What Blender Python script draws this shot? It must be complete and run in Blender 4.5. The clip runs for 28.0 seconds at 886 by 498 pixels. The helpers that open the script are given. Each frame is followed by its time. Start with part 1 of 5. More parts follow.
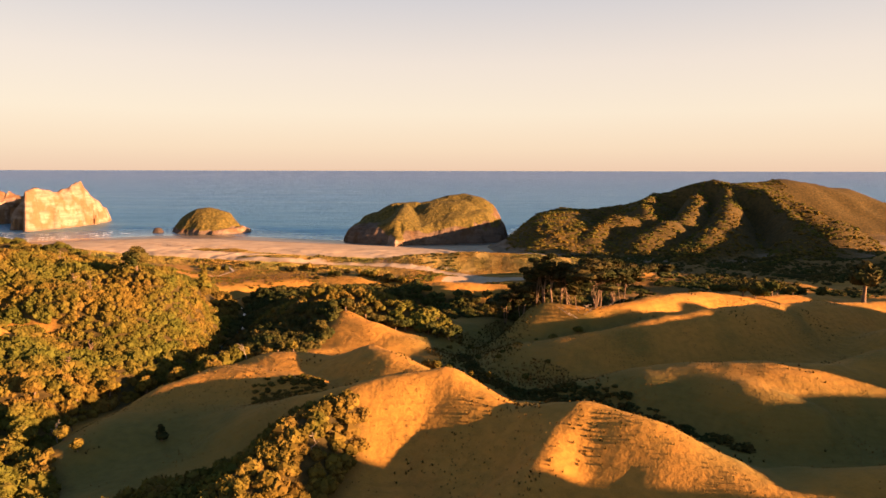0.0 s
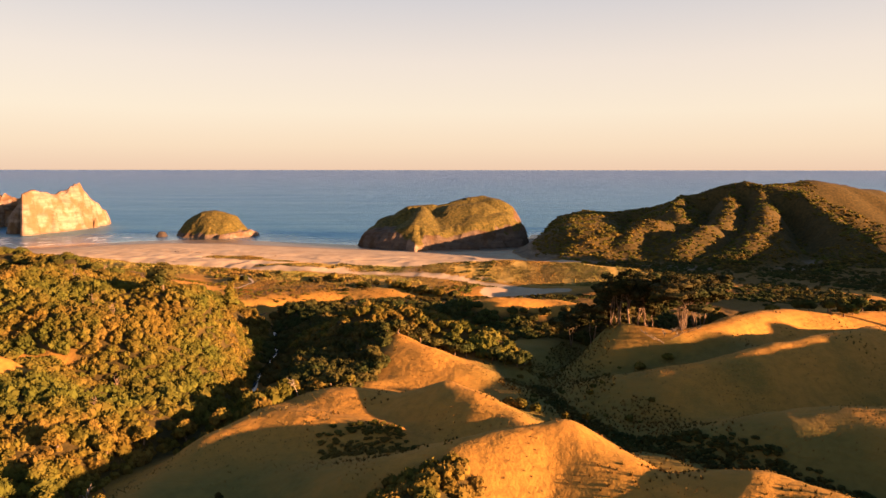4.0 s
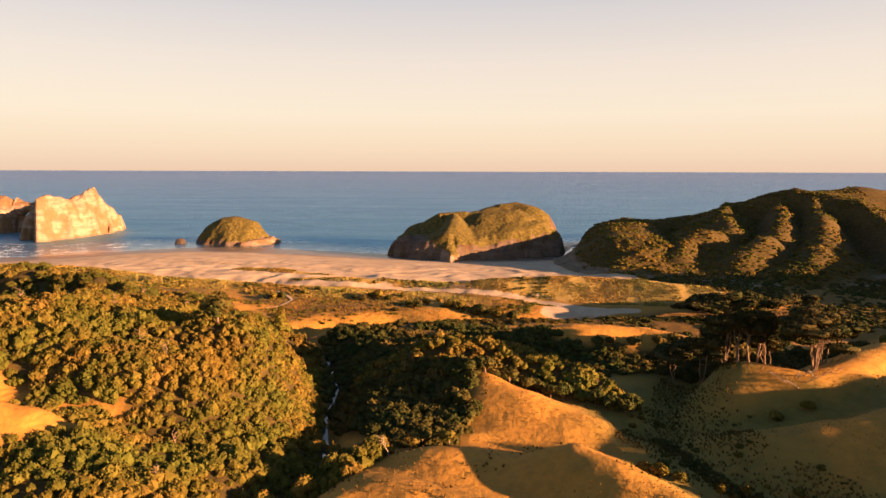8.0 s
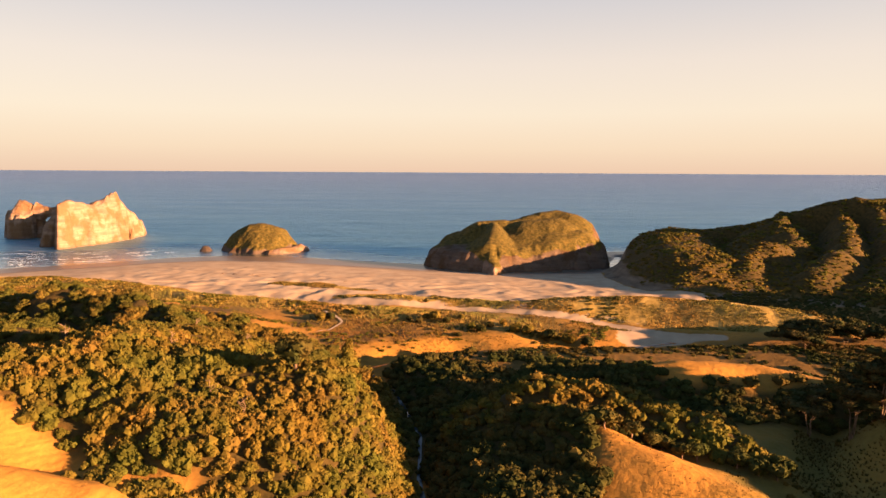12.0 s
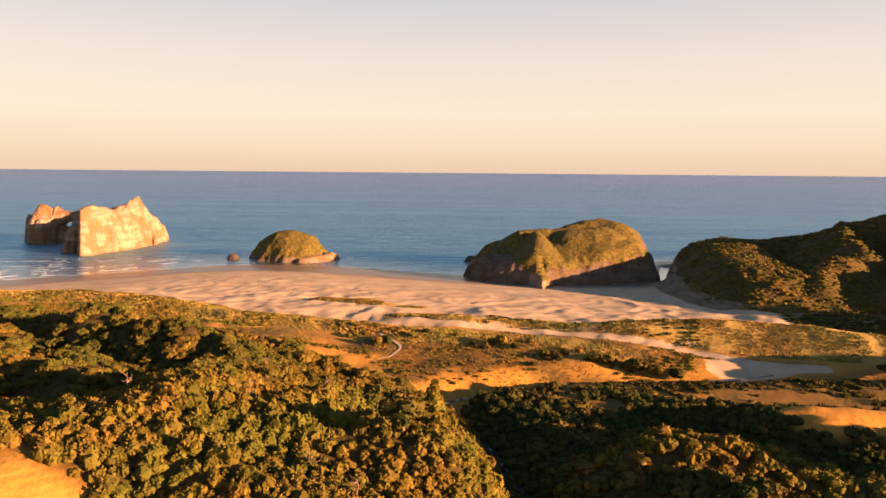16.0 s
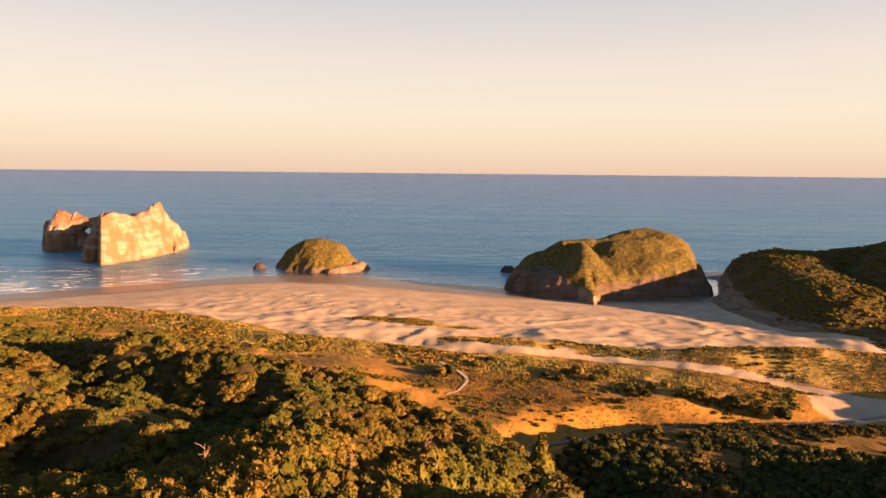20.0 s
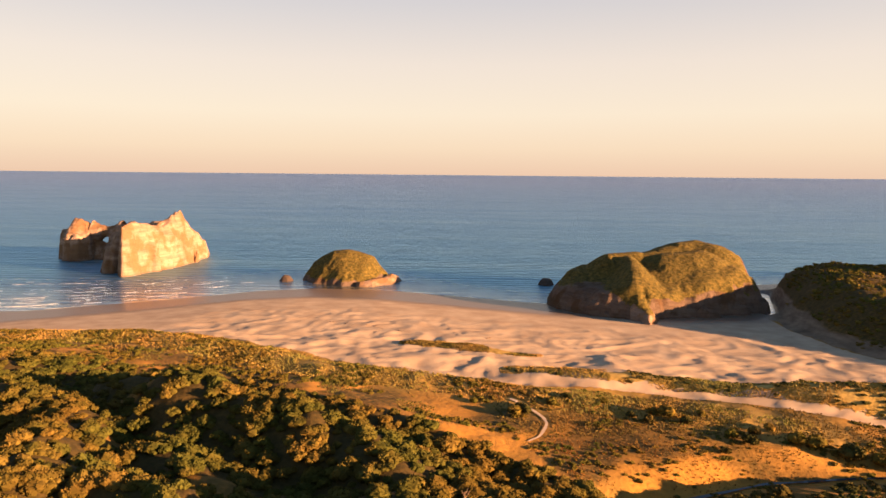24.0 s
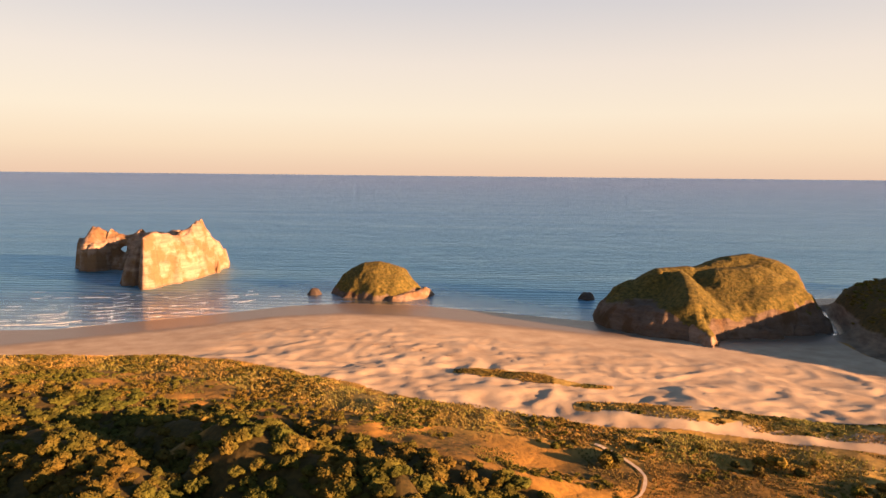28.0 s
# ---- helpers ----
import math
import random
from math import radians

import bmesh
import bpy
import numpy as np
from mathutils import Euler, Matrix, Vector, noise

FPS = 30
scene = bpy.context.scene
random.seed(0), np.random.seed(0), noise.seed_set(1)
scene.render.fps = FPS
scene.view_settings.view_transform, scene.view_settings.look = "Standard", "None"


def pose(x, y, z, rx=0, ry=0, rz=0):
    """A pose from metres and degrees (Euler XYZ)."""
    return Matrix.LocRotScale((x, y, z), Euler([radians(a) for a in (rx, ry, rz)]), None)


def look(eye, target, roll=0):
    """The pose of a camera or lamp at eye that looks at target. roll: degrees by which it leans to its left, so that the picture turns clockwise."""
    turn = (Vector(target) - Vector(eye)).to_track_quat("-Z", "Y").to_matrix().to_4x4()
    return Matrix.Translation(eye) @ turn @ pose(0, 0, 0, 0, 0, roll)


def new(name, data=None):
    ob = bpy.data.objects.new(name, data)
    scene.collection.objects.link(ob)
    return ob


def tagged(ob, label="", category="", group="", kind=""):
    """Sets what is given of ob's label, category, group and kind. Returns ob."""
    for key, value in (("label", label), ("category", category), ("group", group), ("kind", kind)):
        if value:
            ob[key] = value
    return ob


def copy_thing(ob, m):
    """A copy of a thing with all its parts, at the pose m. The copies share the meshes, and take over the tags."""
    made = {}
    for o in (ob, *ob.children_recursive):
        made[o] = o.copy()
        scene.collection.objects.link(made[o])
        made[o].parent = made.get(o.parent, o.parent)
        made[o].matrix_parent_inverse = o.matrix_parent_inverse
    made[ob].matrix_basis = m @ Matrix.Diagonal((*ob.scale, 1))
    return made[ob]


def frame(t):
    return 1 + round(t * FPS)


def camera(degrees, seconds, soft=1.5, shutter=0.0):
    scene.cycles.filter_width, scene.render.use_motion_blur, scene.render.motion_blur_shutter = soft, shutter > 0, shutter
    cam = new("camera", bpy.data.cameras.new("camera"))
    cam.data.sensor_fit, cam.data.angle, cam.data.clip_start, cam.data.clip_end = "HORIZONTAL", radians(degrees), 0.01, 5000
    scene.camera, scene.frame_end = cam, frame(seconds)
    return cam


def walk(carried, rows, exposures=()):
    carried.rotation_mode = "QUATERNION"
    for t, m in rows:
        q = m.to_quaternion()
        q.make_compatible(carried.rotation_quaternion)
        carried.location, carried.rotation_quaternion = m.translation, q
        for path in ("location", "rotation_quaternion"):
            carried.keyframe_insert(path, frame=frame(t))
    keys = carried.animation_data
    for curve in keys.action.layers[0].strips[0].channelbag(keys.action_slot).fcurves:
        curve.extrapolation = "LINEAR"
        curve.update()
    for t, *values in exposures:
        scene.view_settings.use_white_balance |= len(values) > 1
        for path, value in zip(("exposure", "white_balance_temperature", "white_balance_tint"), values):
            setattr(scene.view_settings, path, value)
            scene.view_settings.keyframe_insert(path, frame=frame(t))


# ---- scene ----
# camera: metres, z up from sea level, y towards the sea; yaw, pitch and clockwise roll in degrees
PATH = [
    (0.0, 0.00, 0.00, 65.00, -0.103, -6.893, 0.113),
    (0.5, -2.39, 3.10, 65.08, -0.304, -6.917, 0.122),
    (1.0, -4.88, 6.22, 65.19, -0.435, -6.931, 0.122),
    (1.5, -7.48, 9.39, 65.36, -0.522, -6.937, 0.113),
    (2.0, -10.21, 12.61, 65.57, -0.591, -6.942, 0.095),
    (2.5, -13.07, 15.88, 65.86, -0.637, -6.957, 0.080),
    (3.0, -16.02, 19.20, 66.20, -0.656, -6.975, 0.070),
    (3.5, -19.05, 22.55, 66.61, -0.662, -6.980, 0.058),
    (5.5, -31.22, 36.00, 68.44, -0.572, -7.008, 0.079),
    (6.0, -34.25, 39.34, 68.93, -0.538, -6.992, 0.094),
    (7.0, -40.27, 45.96, 69.92, -0.440, -6.943, 0.135),
    (8.0, -46.23, 52.54, 70.90, -0.299, -6.915, 0.164),
    (9.0, -52.21, 59.15, 71.96, -0.140, -6.921, 0.203),
    (10.0, -58.33, 65.75, 73.17, 0.032, -6.893, 0.245),
    (11.0, -64.53, 72.22, 74.40, 0.240, -6.888, 0.282),
    (12.0, -70.71, 78.49, 75.64, 0.427, -6.882, 0.325),
    (12.5, -73.80, 81.56, 76.25, 0.516, -6.875, 0.344),
    (14.5, -86.23, 93.74, 78.66, 0.877, -6.927, 0.425),
    (15.0, -89.36, 96.79, 79.28, 0.993, -6.928, 0.447),
    (16.0, -95.64, 102.84, 80.52, 1.159, -6.912, 0.495),
    (17.0, -101.94, 108.88, 81.72, 1.297, -6.904, 0.509),
    (18.0, -108.13, 115.03, 82.94, 1.448, -6.920, 0.524),
    (19.0, -114.20, 121.28, 84.22, 1.590, -6.925, 0.540),
    (20.0, -120.26, 127.50, 85.55, 1.741, -6.922, 0.553),
    (21.0, -126.38, 133.58, 86.95, 1.884, -6.911, 0.565),
    (21.5, -129.46, 136.56, 87.67, 1.936, -6.901, 0.558),
    (23.5, -141.86, 148.36, 90.65, 2.147, -6.868, 0.542),
    (24.0, -144.97, 151.31, 91.41, 2.209, -6.864, 0.541),
    (25.0, -151.22, 157.16, 92.98, 2.332, -6.865, 0.547),
    (26.0, -157.54, 163.00, 94.58, 2.480, -6.855, 0.560),
    (27.0, -163.91, 168.80, 96.18, 2.606, -6.861, 0.551),
    (28.0, -170.29, 174.58, 97.83, 2.584, -6.862, 0.554),
]
cam = camera(68.0, 28.0)
walk(cam, [(t, pose(x, y, z, 90 + pitch, 0, yaw) @ pose(0, 0, 0, 0, 0, roll)) for t, x, y, z, yaw, pitch, roll in PATH])

# ---- light: low warm sun from the right, hazy cream sky over a grey-blue zenith ----
SUN_AZ, SUN_EL = -23.0, 9.8          # degrees: azimuth counted from +x towards +y, height over the horizon
scene.view_settings.exposure = 2.5
world = bpy.data.worlds.new("sky")
scene.world = world
world.use_nodes = True
wn, wl = world.node_tree.nodes, world.node_tree.links
wn.clear()
w_out = wn.new("ShaderNodeOutputWorld")
w_bg = wn.new("ShaderNodeBackground")
w_sky = wn.new("ShaderNodeTexSky")
w_sky.sky_type = "NISHITA"
w_sky.sun_disc = False
w_sky.sun_elevation = radians(SUN_EL)
w_sky.sun_rotation = radians(90 - SUN_AZ)
w_sky.dust_density = 3.0
w_tc = wn.new("ShaderNodeTexCoord")
w_sep = wn.new("ShaderNodeSeparateXYZ")
w_ramp = wn.new("ShaderNodeValToRGB")
w_map = wn.new("ShaderNodeMapRange")
w_map.inputs["From Min"].default_value, w_map.inputs["From Max"].default_value = -0.02, 1.0
for pos, col in ((0.0, (0.156, 0.105, 0.076)), (0.02, (0.164, 0.116, 0.083)), (0.05, (0.173, 0.133, 0.096)), (0.10, (0.174, 0.145, 0.113)), (0.17, (0.159, 0.135, 0.116)),
                 (0.27, (0.114, 0.108, 0.112)), (0.40, (0.033, 0.046, 0.070)), (0.6, (0.019, 0.034, 0.061)), (1.0, (0.012, 0.024, 0.046))):
    el = w_ramp.color_ramp.elements.new(pos) if pos not in (0.0, 1.0) else w_ramp.color_ramp.elements[0 if pos == 0.0 else -1]
    el.color = (*col, 1)
w_mix = wn.new("ShaderNodeMix")
w_mix.data_type = "RGBA"
w_mix.inputs["Factor"].default_value = 0.06
w_scale = wn.new("ShaderNodeMix")
w_scale.data_type, w_scale.blend_type = "RGBA", "MULTIPLY"
w_scale.inputs["Factor"].default_value = 1.0
w_scale.inputs[7].default_value = (0.076, 0.076, 0.076, 1)
wl.new(w_tc.outputs["Generated"], w_sep.inputs[0])
wl.new(w_sep.outputs["Z"], w_map.inputs["Value"])
wl.new(w_map.outputs[0], w_ramp.inputs["Fac"])
wl.new(w_sky.outputs[0], w_scale.inputs[6])
wl.new(w_ramp.outputs[0], w_mix.inputs[6])
wl.new(w_scale.outputs[2], w_mix.inputs[7])
wl.new(w_mix.outputs[2], w_bg.inputs["Color"])
wl.new(w_bg.outputs[0], w_out.inputs["Surface"])

sun = new("sun", bpy.data.lights.new("sun", "SUN"))
sun.data.energy, sun.data.angle, sun.data.color = 5.0, radians(0.6), (1.0, 0.508, 0.24)
_sd = Vector((math.cos(radians(SUN_EL)) * math.cos(radians(SUN_AZ)), math.cos(radians(SUN_EL)) * math.sin(radians(SUN_AZ)), math.sin(radians(SUN_EL))))
sun.matrix_world = look((_sd * 900)[:], (0, 0, 0))

# ---- materials ----
def material(name, rough=0.9, spec=0.3):
    m = bpy.data.materials.new(name)
    m.use_nodes = True
    b = m.node_tree.nodes["Principled BSDF"]
    b.inputs["Roughness"].default_value = rough
    b.inputs["Specular IOR Level"].default_value = spec
    return m, m.node_tree.nodes, m.node_tree.links, b


def coords(n, l, scale=(1, 1, 1)):
    g = n.new("ShaderNodeNewGeometry")
    mp = n.new("ShaderNodeMapping")
    mp.inputs["Scale"].default_value = scale
    l.new(g.outputs["Position"], mp.inputs["Vector"])
    return mp.outputs[0]


def noise_node(n, l, vec, scale, detail=4, rough=0.55):
    t = n.new("ShaderNodeTexNoise")
    t.inputs["Scale"].default_value, t.inputs["Detail"].default_value, t.inputs["Roughness"].default_value = scale, detail, rough
    l.new(vec, t.inputs["Vector"])
    return t.outputs["Fac"]


def ramp(n, l, fac, stops):
    r = n.new("ShaderNodeValToRGB")
    for i, (p, c) in enumerate(stops):
        e = r.color_ramp.elements[0] if i == 0 else r.color_ramp.elements[-1] if i == len(stops) - 1 else r.color_ramp.elements.new(p)
        e.position = p
        e.color = (*c, 1) if len(c) == 3 else c
    l.new(fac, r.inputs["Fac"])
    return r.outputs[0]


def mix(n, l, fac, a, b, blend="MIX"):
    m = n.new("ShaderNodeMix")
    m.data_type, m.blend_type = "RGBA", blend
    for sock, v in ((m.inputs["Factor"], fac), (m.inputs[6], a), (m.inputs[7], b)):
        if isinstance(v, (int, float)):
            sock.default_value = v
        elif isinstance(v, tuple):
            sock.default_value = (*v, 1)
        else:
            l.new(v, sock)
    return m.outputs[2]


def attr(n, name):
    a = n.new("ShaderNodeAttribute")
    a.attribute_name = name
    return a.outputs["Fac"]


def maths(n, l, op, a, b=0.0, c=None):
    m = n.new("ShaderNodeMath")
    m.operation = op
    for i, v in enumerate((a, b, c)):
        if v is None:
            continue
        if isinstance(v, (int, float)):
            m.inputs[i].default_value = v
        else:
            l.new(v, m.inputs[i])
    return m.outputs[0]


def bump(n, l, b, height, strength, dist):
    u = n.new("ShaderNodeBump")
    u.inputs["Strength"].default_value, u.inputs["Distance"].default_value = strength, dist
    l.new(height, u.inputs["Height"])
    l.new(u.outputs[0], b.inputs["Normal"])


def ground_material():
    m, n, l, b = material("pasture_and_sand", 0.95, 0.15)
    p = coords(n, l)
    n1, n2, n3 = noise_node(n, l, p, 0.045, 5), noise_node(n, l, p, 0.5, 5), noise_node(n, l, p, 2.6, 3, 0.7)
    grass = ramp(n, l, n1, [(0.30, (0.185, 0.130, 0.028)), (0.44, (0.375, 0.192, 0.036)), (0.60, (0.425, 0.208, 0.040)), (0.74, (0.370, 0.170, 0.034))])
    grass = mix(n, l, ramp(n, l, n2, [(0.40, (0, 0, 0)), (0.66, (0.55, 0.55, 0.55))]), grass, (0.200, 0.120, 0.024))
    grass = mix(n, l, ramp(n, l, n3, [(0.45, (0, 0, 0)), (0.70, (0.45, 0.45, 0.45))]), grass, (0.450, 0.226, 0.046))
    # greener valley grass, its dark tone also painted in for the valleys' shade
    shade_green = maths(n, l, "ADD", attr(n, "shade_green"), maths(n, l, "MULTIPLY", maths(n, l, "SUBTRACT", n1, 0.5), 1.2))
    grass = mix(n, l, ramp(n, l, shade_green, [(0.30, (0, 0, 0)), (0.75, (0.85, 0.85, 0.85))]), grass, ramp(n, l, n2, [(0.35, (0.085, 0.092, 0.024)), (0.65, (0.150, 0.130, 0.034))]))
    scrub = ramp(n, l, n2, [(0.30, (0.036, 0.033, 0.010)), (0.48, (0.090, 0.063, 0.018)), (0.66, (0.165, 0.094, 0.026))])
    sand = ramp(n, l, noise_node(n, l, p, 0.09, 5), [(0.3, (0.345, 0.258, 0.174)), (0.52, (0.425, 0.330, 0.226)), (0.7, (0.490, 0.388, 0.268))])
    wet = (0.155, 0.120, 0.090)
    dirt = ramp(n, l, n2, [(0.3, (0.034, 0.028, 0.009)), (0.7, (0.080, 0.054, 0.015))])
    col = mix(n, l, attr(n, "scrub"), grass, scrub)
    col = mix(n, l, attr(n, "litter"), col, dirt)
    bare = maths(n, l, "ADD", attr(n, "bare"), maths(n, l, "MULTIPLY", maths(n, l, "SUBTRACT", n1, 0.5), 1.4))
    stone = ramp(n, l, noise_node(n, l, coords(n, l, (0.2, 0.2, 1.0)), 0.5, 5), [(0.3, (0.11, 0.080, 0.052)), (0.7, (0.24, 0.175, 0.115))])
    col = mix(n, l, ramp(n, l, bare, [(0.45, (0, 0, 0)), (0.6, (1, 1, 1))]), col, stone)
    straw = ramp(n, l, noise_node(n, l, p, 0.22, 5, 0.6), [(0.30, (0.160, 0.118, 0.032)), (0.48, (0.330, 0.232, 0.064)), (0.68, (0.440, 0.310, 0.092))])
    col = mix(n, l, attr(n, "sedge"), col, straw)
    edge = maths(n, l, "ADD", attr(n, "sand"), maths(n, l, "MULTIPLY", maths(n, l, "SUBTRACT", n2, 0.5), 0.9))
    edge = ramp(n, l, edge, [(0.42, (0, 0, 0)), (0.58, (1, 1, 1))])
    col = mix(n, l, edge, col, sand)
    col = mix(n, l, attr(n, "wet"), col, wet)
    l.new(col, b.inputs["Base Color"])
    l.new(ramp(n, l, attr(n, "wet"), [(0.0, (0.95, 0.95, 0.95)), (1.0, (0.32, 0.32, 0.32))]), b.inputs["Roughness"])
    # sheep terracettes: thin steps along the contours of steep grass, and tussock relief
    pz = coords(n, l, (0.05, 0.05, 1.0))
    wv = n.new("ShaderNodeTexWave")
    wv.wave_type, wv.bands_direction = "BANDS", "Z"
    wv.inputs["Scale"].default_value, wv.inputs["Distortion"].default_value, wv.inputs["Detail"].default_value, wv.inputs["Detail Scale"].default_value = 0.33, 5.0, 3.0, 1.6
    l.new(pz, wv.inputs["Vector"])
    rough = maths(n, l, "ADD", maths(n, l, "MULTIPLY", n2, 0.9), maths(n, l, "MULTIPLY", n3, 0.22))
    inv = maths(n, l, "SUBTRACT", 1.0, edge)
    h = maths(n, l, "MULTIPLY", maths(n, l, "ADD", rough, maths(n, l, "MULTIPLY", wv.outputs["Fac"], 0.11)), maths(n, l, "ADD", maths(n, l, "MULTIPLY", inv, 0.85), 0.15))
    bump(n, l, b, h, 0.6, 0.7)
    return m


def leaf_material(name, dark, mid, light, scale=0.16):
    m, n, l, b = material(name, 0.9, 0.05)
    p = coords(n, l)
    g = n.new("ShaderNodeNewGeometry")
    c = ramp(n, l, noise_node(n, l, p, scale, 2), [(0.36, dark), (0.5, mid), (0.64, light)])
    patch = noise_node(n, l, p, scale * 0.28, 3)
    c = mix(n, l, ramp(n, l, patch, [(0.46, (0, 0, 0)), (0.62, (0.75, 0.75, 0.75))]), c, tuple(a * k for a, k in zip(mid, (0.62, 0.92, 0.9))))
    c = mix(n, l, ramp(n, l, patch, [(0.34, (0.6, 0.6, 0.6)), (0.46, (0, 0, 0))]), c, tuple(a * k for a, k in zip(mid, (1.12, 0.92, 0.95))))
    v = n.new("ShaderNodeHueSaturation")
    v.inputs["Saturation"].default_value = 1.0
    l.new(maths(n, l, "MULTIPLY_ADD", g.outputs["Random Per Island"], 0.52, 0.68), v.inputs["Value"])
    l.new(c, v.inputs["Color"])
    l.new(v.outputs[0], b.inputs["Base Color"])
    return m


def bark_material(name, dark, light):
    m, n, l, b = material(name, 0.95, 0.1)
    p = coords(n, l, (1, 1, 0.2))
    f = noise_node(n, l, p, 3.0, 5)
    l.new(ramp(n, l, f, [(0.3, dark), (0.7, light)]), b.inputs["Base Color"])
    bump(n, l, b, f, 0.6, 0.2)
    return m


def rock_material(name, grassy=True, pale=1.0):
    m, n, l, b = material(name, 0.95, 0.15)
    p = coords(n, l)
    pz = coords(n, l, (0.12, 0.12, 1.0))
    f1, f2, f3 = noise_node(n, l, p, 0.06, 5), noise_node(n, l, p, 0.45, 6, 0.65), noise_node(n, l, pz, 0.30, 5, 0.6)
    rock = ramp(n, l, f3, [(0.30, (0.28 * pale, 0.185 * pale, 0.128 * pale)), (0.50, (0.45 * pale, 0.315 * pale, 0.225 * pale)), (0.68, (0.57 * pale, 0.415 * pale, 0.30 * pale))])
    rock = mix(n, l, ramp(n, l, f2, [(0.52, (0, 0, 0)), (0.70, (0.62, 0.62, 0.62))]), rock, (0.25 * pale, 0.155 * pale, 0.085 * pale))
    rock = mix(n, l, ramp(n, l, f1, [(0.48, (0, 0, 0)), (0.56, (0.8, 0.8, 0.8))]), rock, (0.29 * pale, 0.160 * pale, 0.070 * pale))
    g = n.new("ShaderNodeNewGeometry")
    s = n.new("ShaderNodeSeparateXYZ")
    l.new(g.outputs["Position"], s.inputs[0])
    fr = n.new("ShaderNodeMapRange")
    fr.inputs["From Min"].default_value, fr.inputs["From Max"].default_value, fr.inputs["To Min"].default_value, fr.inputs["To Max"].default_value = 1.0, 2.8, 0.75, 0.0
    l.new(maths(n, l, "ADD", s.outputs["Z"], maths(n, l, "MULTIPLY", f2, 2.0)), fr.inputs["Value"])
    col = mix(n, l, fr.outputs[0], rock, (0.10, 0.075, 0.055))
    turf = ramp(n, l, f2, [(0.3, (0.036, 0.033, 0.009)), (0.48, (0.088, 0.070, 0.017)), (0.66, (0.158, 0.112, 0.027))])
    k = maths(n, l, "ADD", attr(n, "turf"), maths(n, l, "MULTIPLY", maths(n, l, "SUBTRACT", f2, 0.5), 0.9 if grassy else 0.6))
    col = mix(n, l, ramp(n, l, k, [(0.42, (0, 0, 0)), (0.58, (1, 1, 1))]), col, turf)
    l.new(col, b.inputs["Base Color"])
    bump(n, l, b, maths(n, l, "ADD", maths(n, l, "MULTIPLY", f3, 1.3), f2), 0.8, 1.4)
    return m


def sea_material():
    m, n, l, b = material("sea_water", 0.5, 0.0)
    shallow, far = attr(n, "shallow"), attr(n, "far")
    p = coords(n, l, (0.28, 1.0, 1.0))
    swell, chop, patch = noise_node(n, l, p, 0.055, 3), noise_node(n, l, p, 0.40, 4, 0.6), noise_node(n, l, coords(n, l, (0.12, 1, 1)), 0.012, 4)
    wv = n.new("ShaderNodeTexWave")
    wv.wave_type, wv.bands_direction = "BANDS", "Y"
    for key, value in (("Scale", 0.030), ("Distortion", 5.5), ("Detail", 3.0), ("Detail Scale", 0.9), ("Detail Roughness", 0.6)):
        wv.inputs[key].default_value = value
    l.new(coords(n, l, (0.22, 1.0, 1.0)), wv.inputs["Vector"])
    deep = ramp(n, l, patch, [(0.3, (0.006, 0.034, 0.058)), (0.7, (0.014, 0.060, 0.088))])
    col = mix(n, l, shallow, deep, (0.10, 0.100, 0.093))
    l.new(col, b.inputs["Base Color"])
    shine = n.new("ShaderNodeBsdfAnisotropic")
    l.new(ramp(n, l, shallow, [(0.0, (0.30, 0.30, 0.30)), (0.8, (0.13, 0.13, 0.13))]), shine.inputs["Roughness"])
    tint = mix(n, l, shallow, ramp(n, l, patch, [(0.3, (0.40, 0.71, 0.94)), (0.7, (0.56, 0.85, 1.0))]), (0.96, 0.93, 0.92))
    # horizon haze is painted into the reflection tint far out
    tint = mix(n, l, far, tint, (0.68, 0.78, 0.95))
    # shading of wind ripples and swell troughs is painted into the tint too
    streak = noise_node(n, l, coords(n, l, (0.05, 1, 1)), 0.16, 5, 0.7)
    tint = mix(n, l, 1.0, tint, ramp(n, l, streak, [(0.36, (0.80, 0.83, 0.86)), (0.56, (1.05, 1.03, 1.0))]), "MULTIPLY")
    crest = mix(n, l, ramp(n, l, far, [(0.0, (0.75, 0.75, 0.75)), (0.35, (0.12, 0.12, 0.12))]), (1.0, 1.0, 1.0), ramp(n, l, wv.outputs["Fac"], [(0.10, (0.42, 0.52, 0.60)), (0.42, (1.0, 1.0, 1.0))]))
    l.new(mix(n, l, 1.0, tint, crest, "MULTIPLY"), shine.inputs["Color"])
    u = n.new("ShaderNodeBump")
    l.new(ramp(n, l, shallow, [(0.0, (1, 1, 1)), (0.75, (0.08, 0.08, 0.08))]), u.inputs["Strength"])
    u.inputs["Distance"].default_value = 2.8
    h = maths(n, l, "ADD", maths(n, l, "MULTIPLY", swell, 3.0), maths(n, l, "MULTIPLY", chop, 1.3))
    l.new(maths(n, l, "ADD", h, maths(n, l, "MULTIPLY", wv.outputs["Fac"], 0.5)), u.inputs["Height"])
    l.new(u.outputs[0], b.inputs["Normal"])
    l.new(u.outputs[0], shine.inputs["Normal"])
    f = n.new("ShaderNodeFresnel")
    f.inputs["IOR"].default_value = 1.33
    l.new(u.outputs[0], f.inputs["Normal"])
    blend = n.new("ShaderNodeMixShader")
    l.new(maths(n, l, "MULTIPLY_ADD", f.outputs[0], 0.38, 0.60), blend.inputs[0])
    l.new(b.outputs[0], blend.inputs[1])
    l.new(shine.outputs[0], blend.inputs[2])
    l.new(blend.outputs[0], n["Material Output"].inputs["Surface"])
    return m


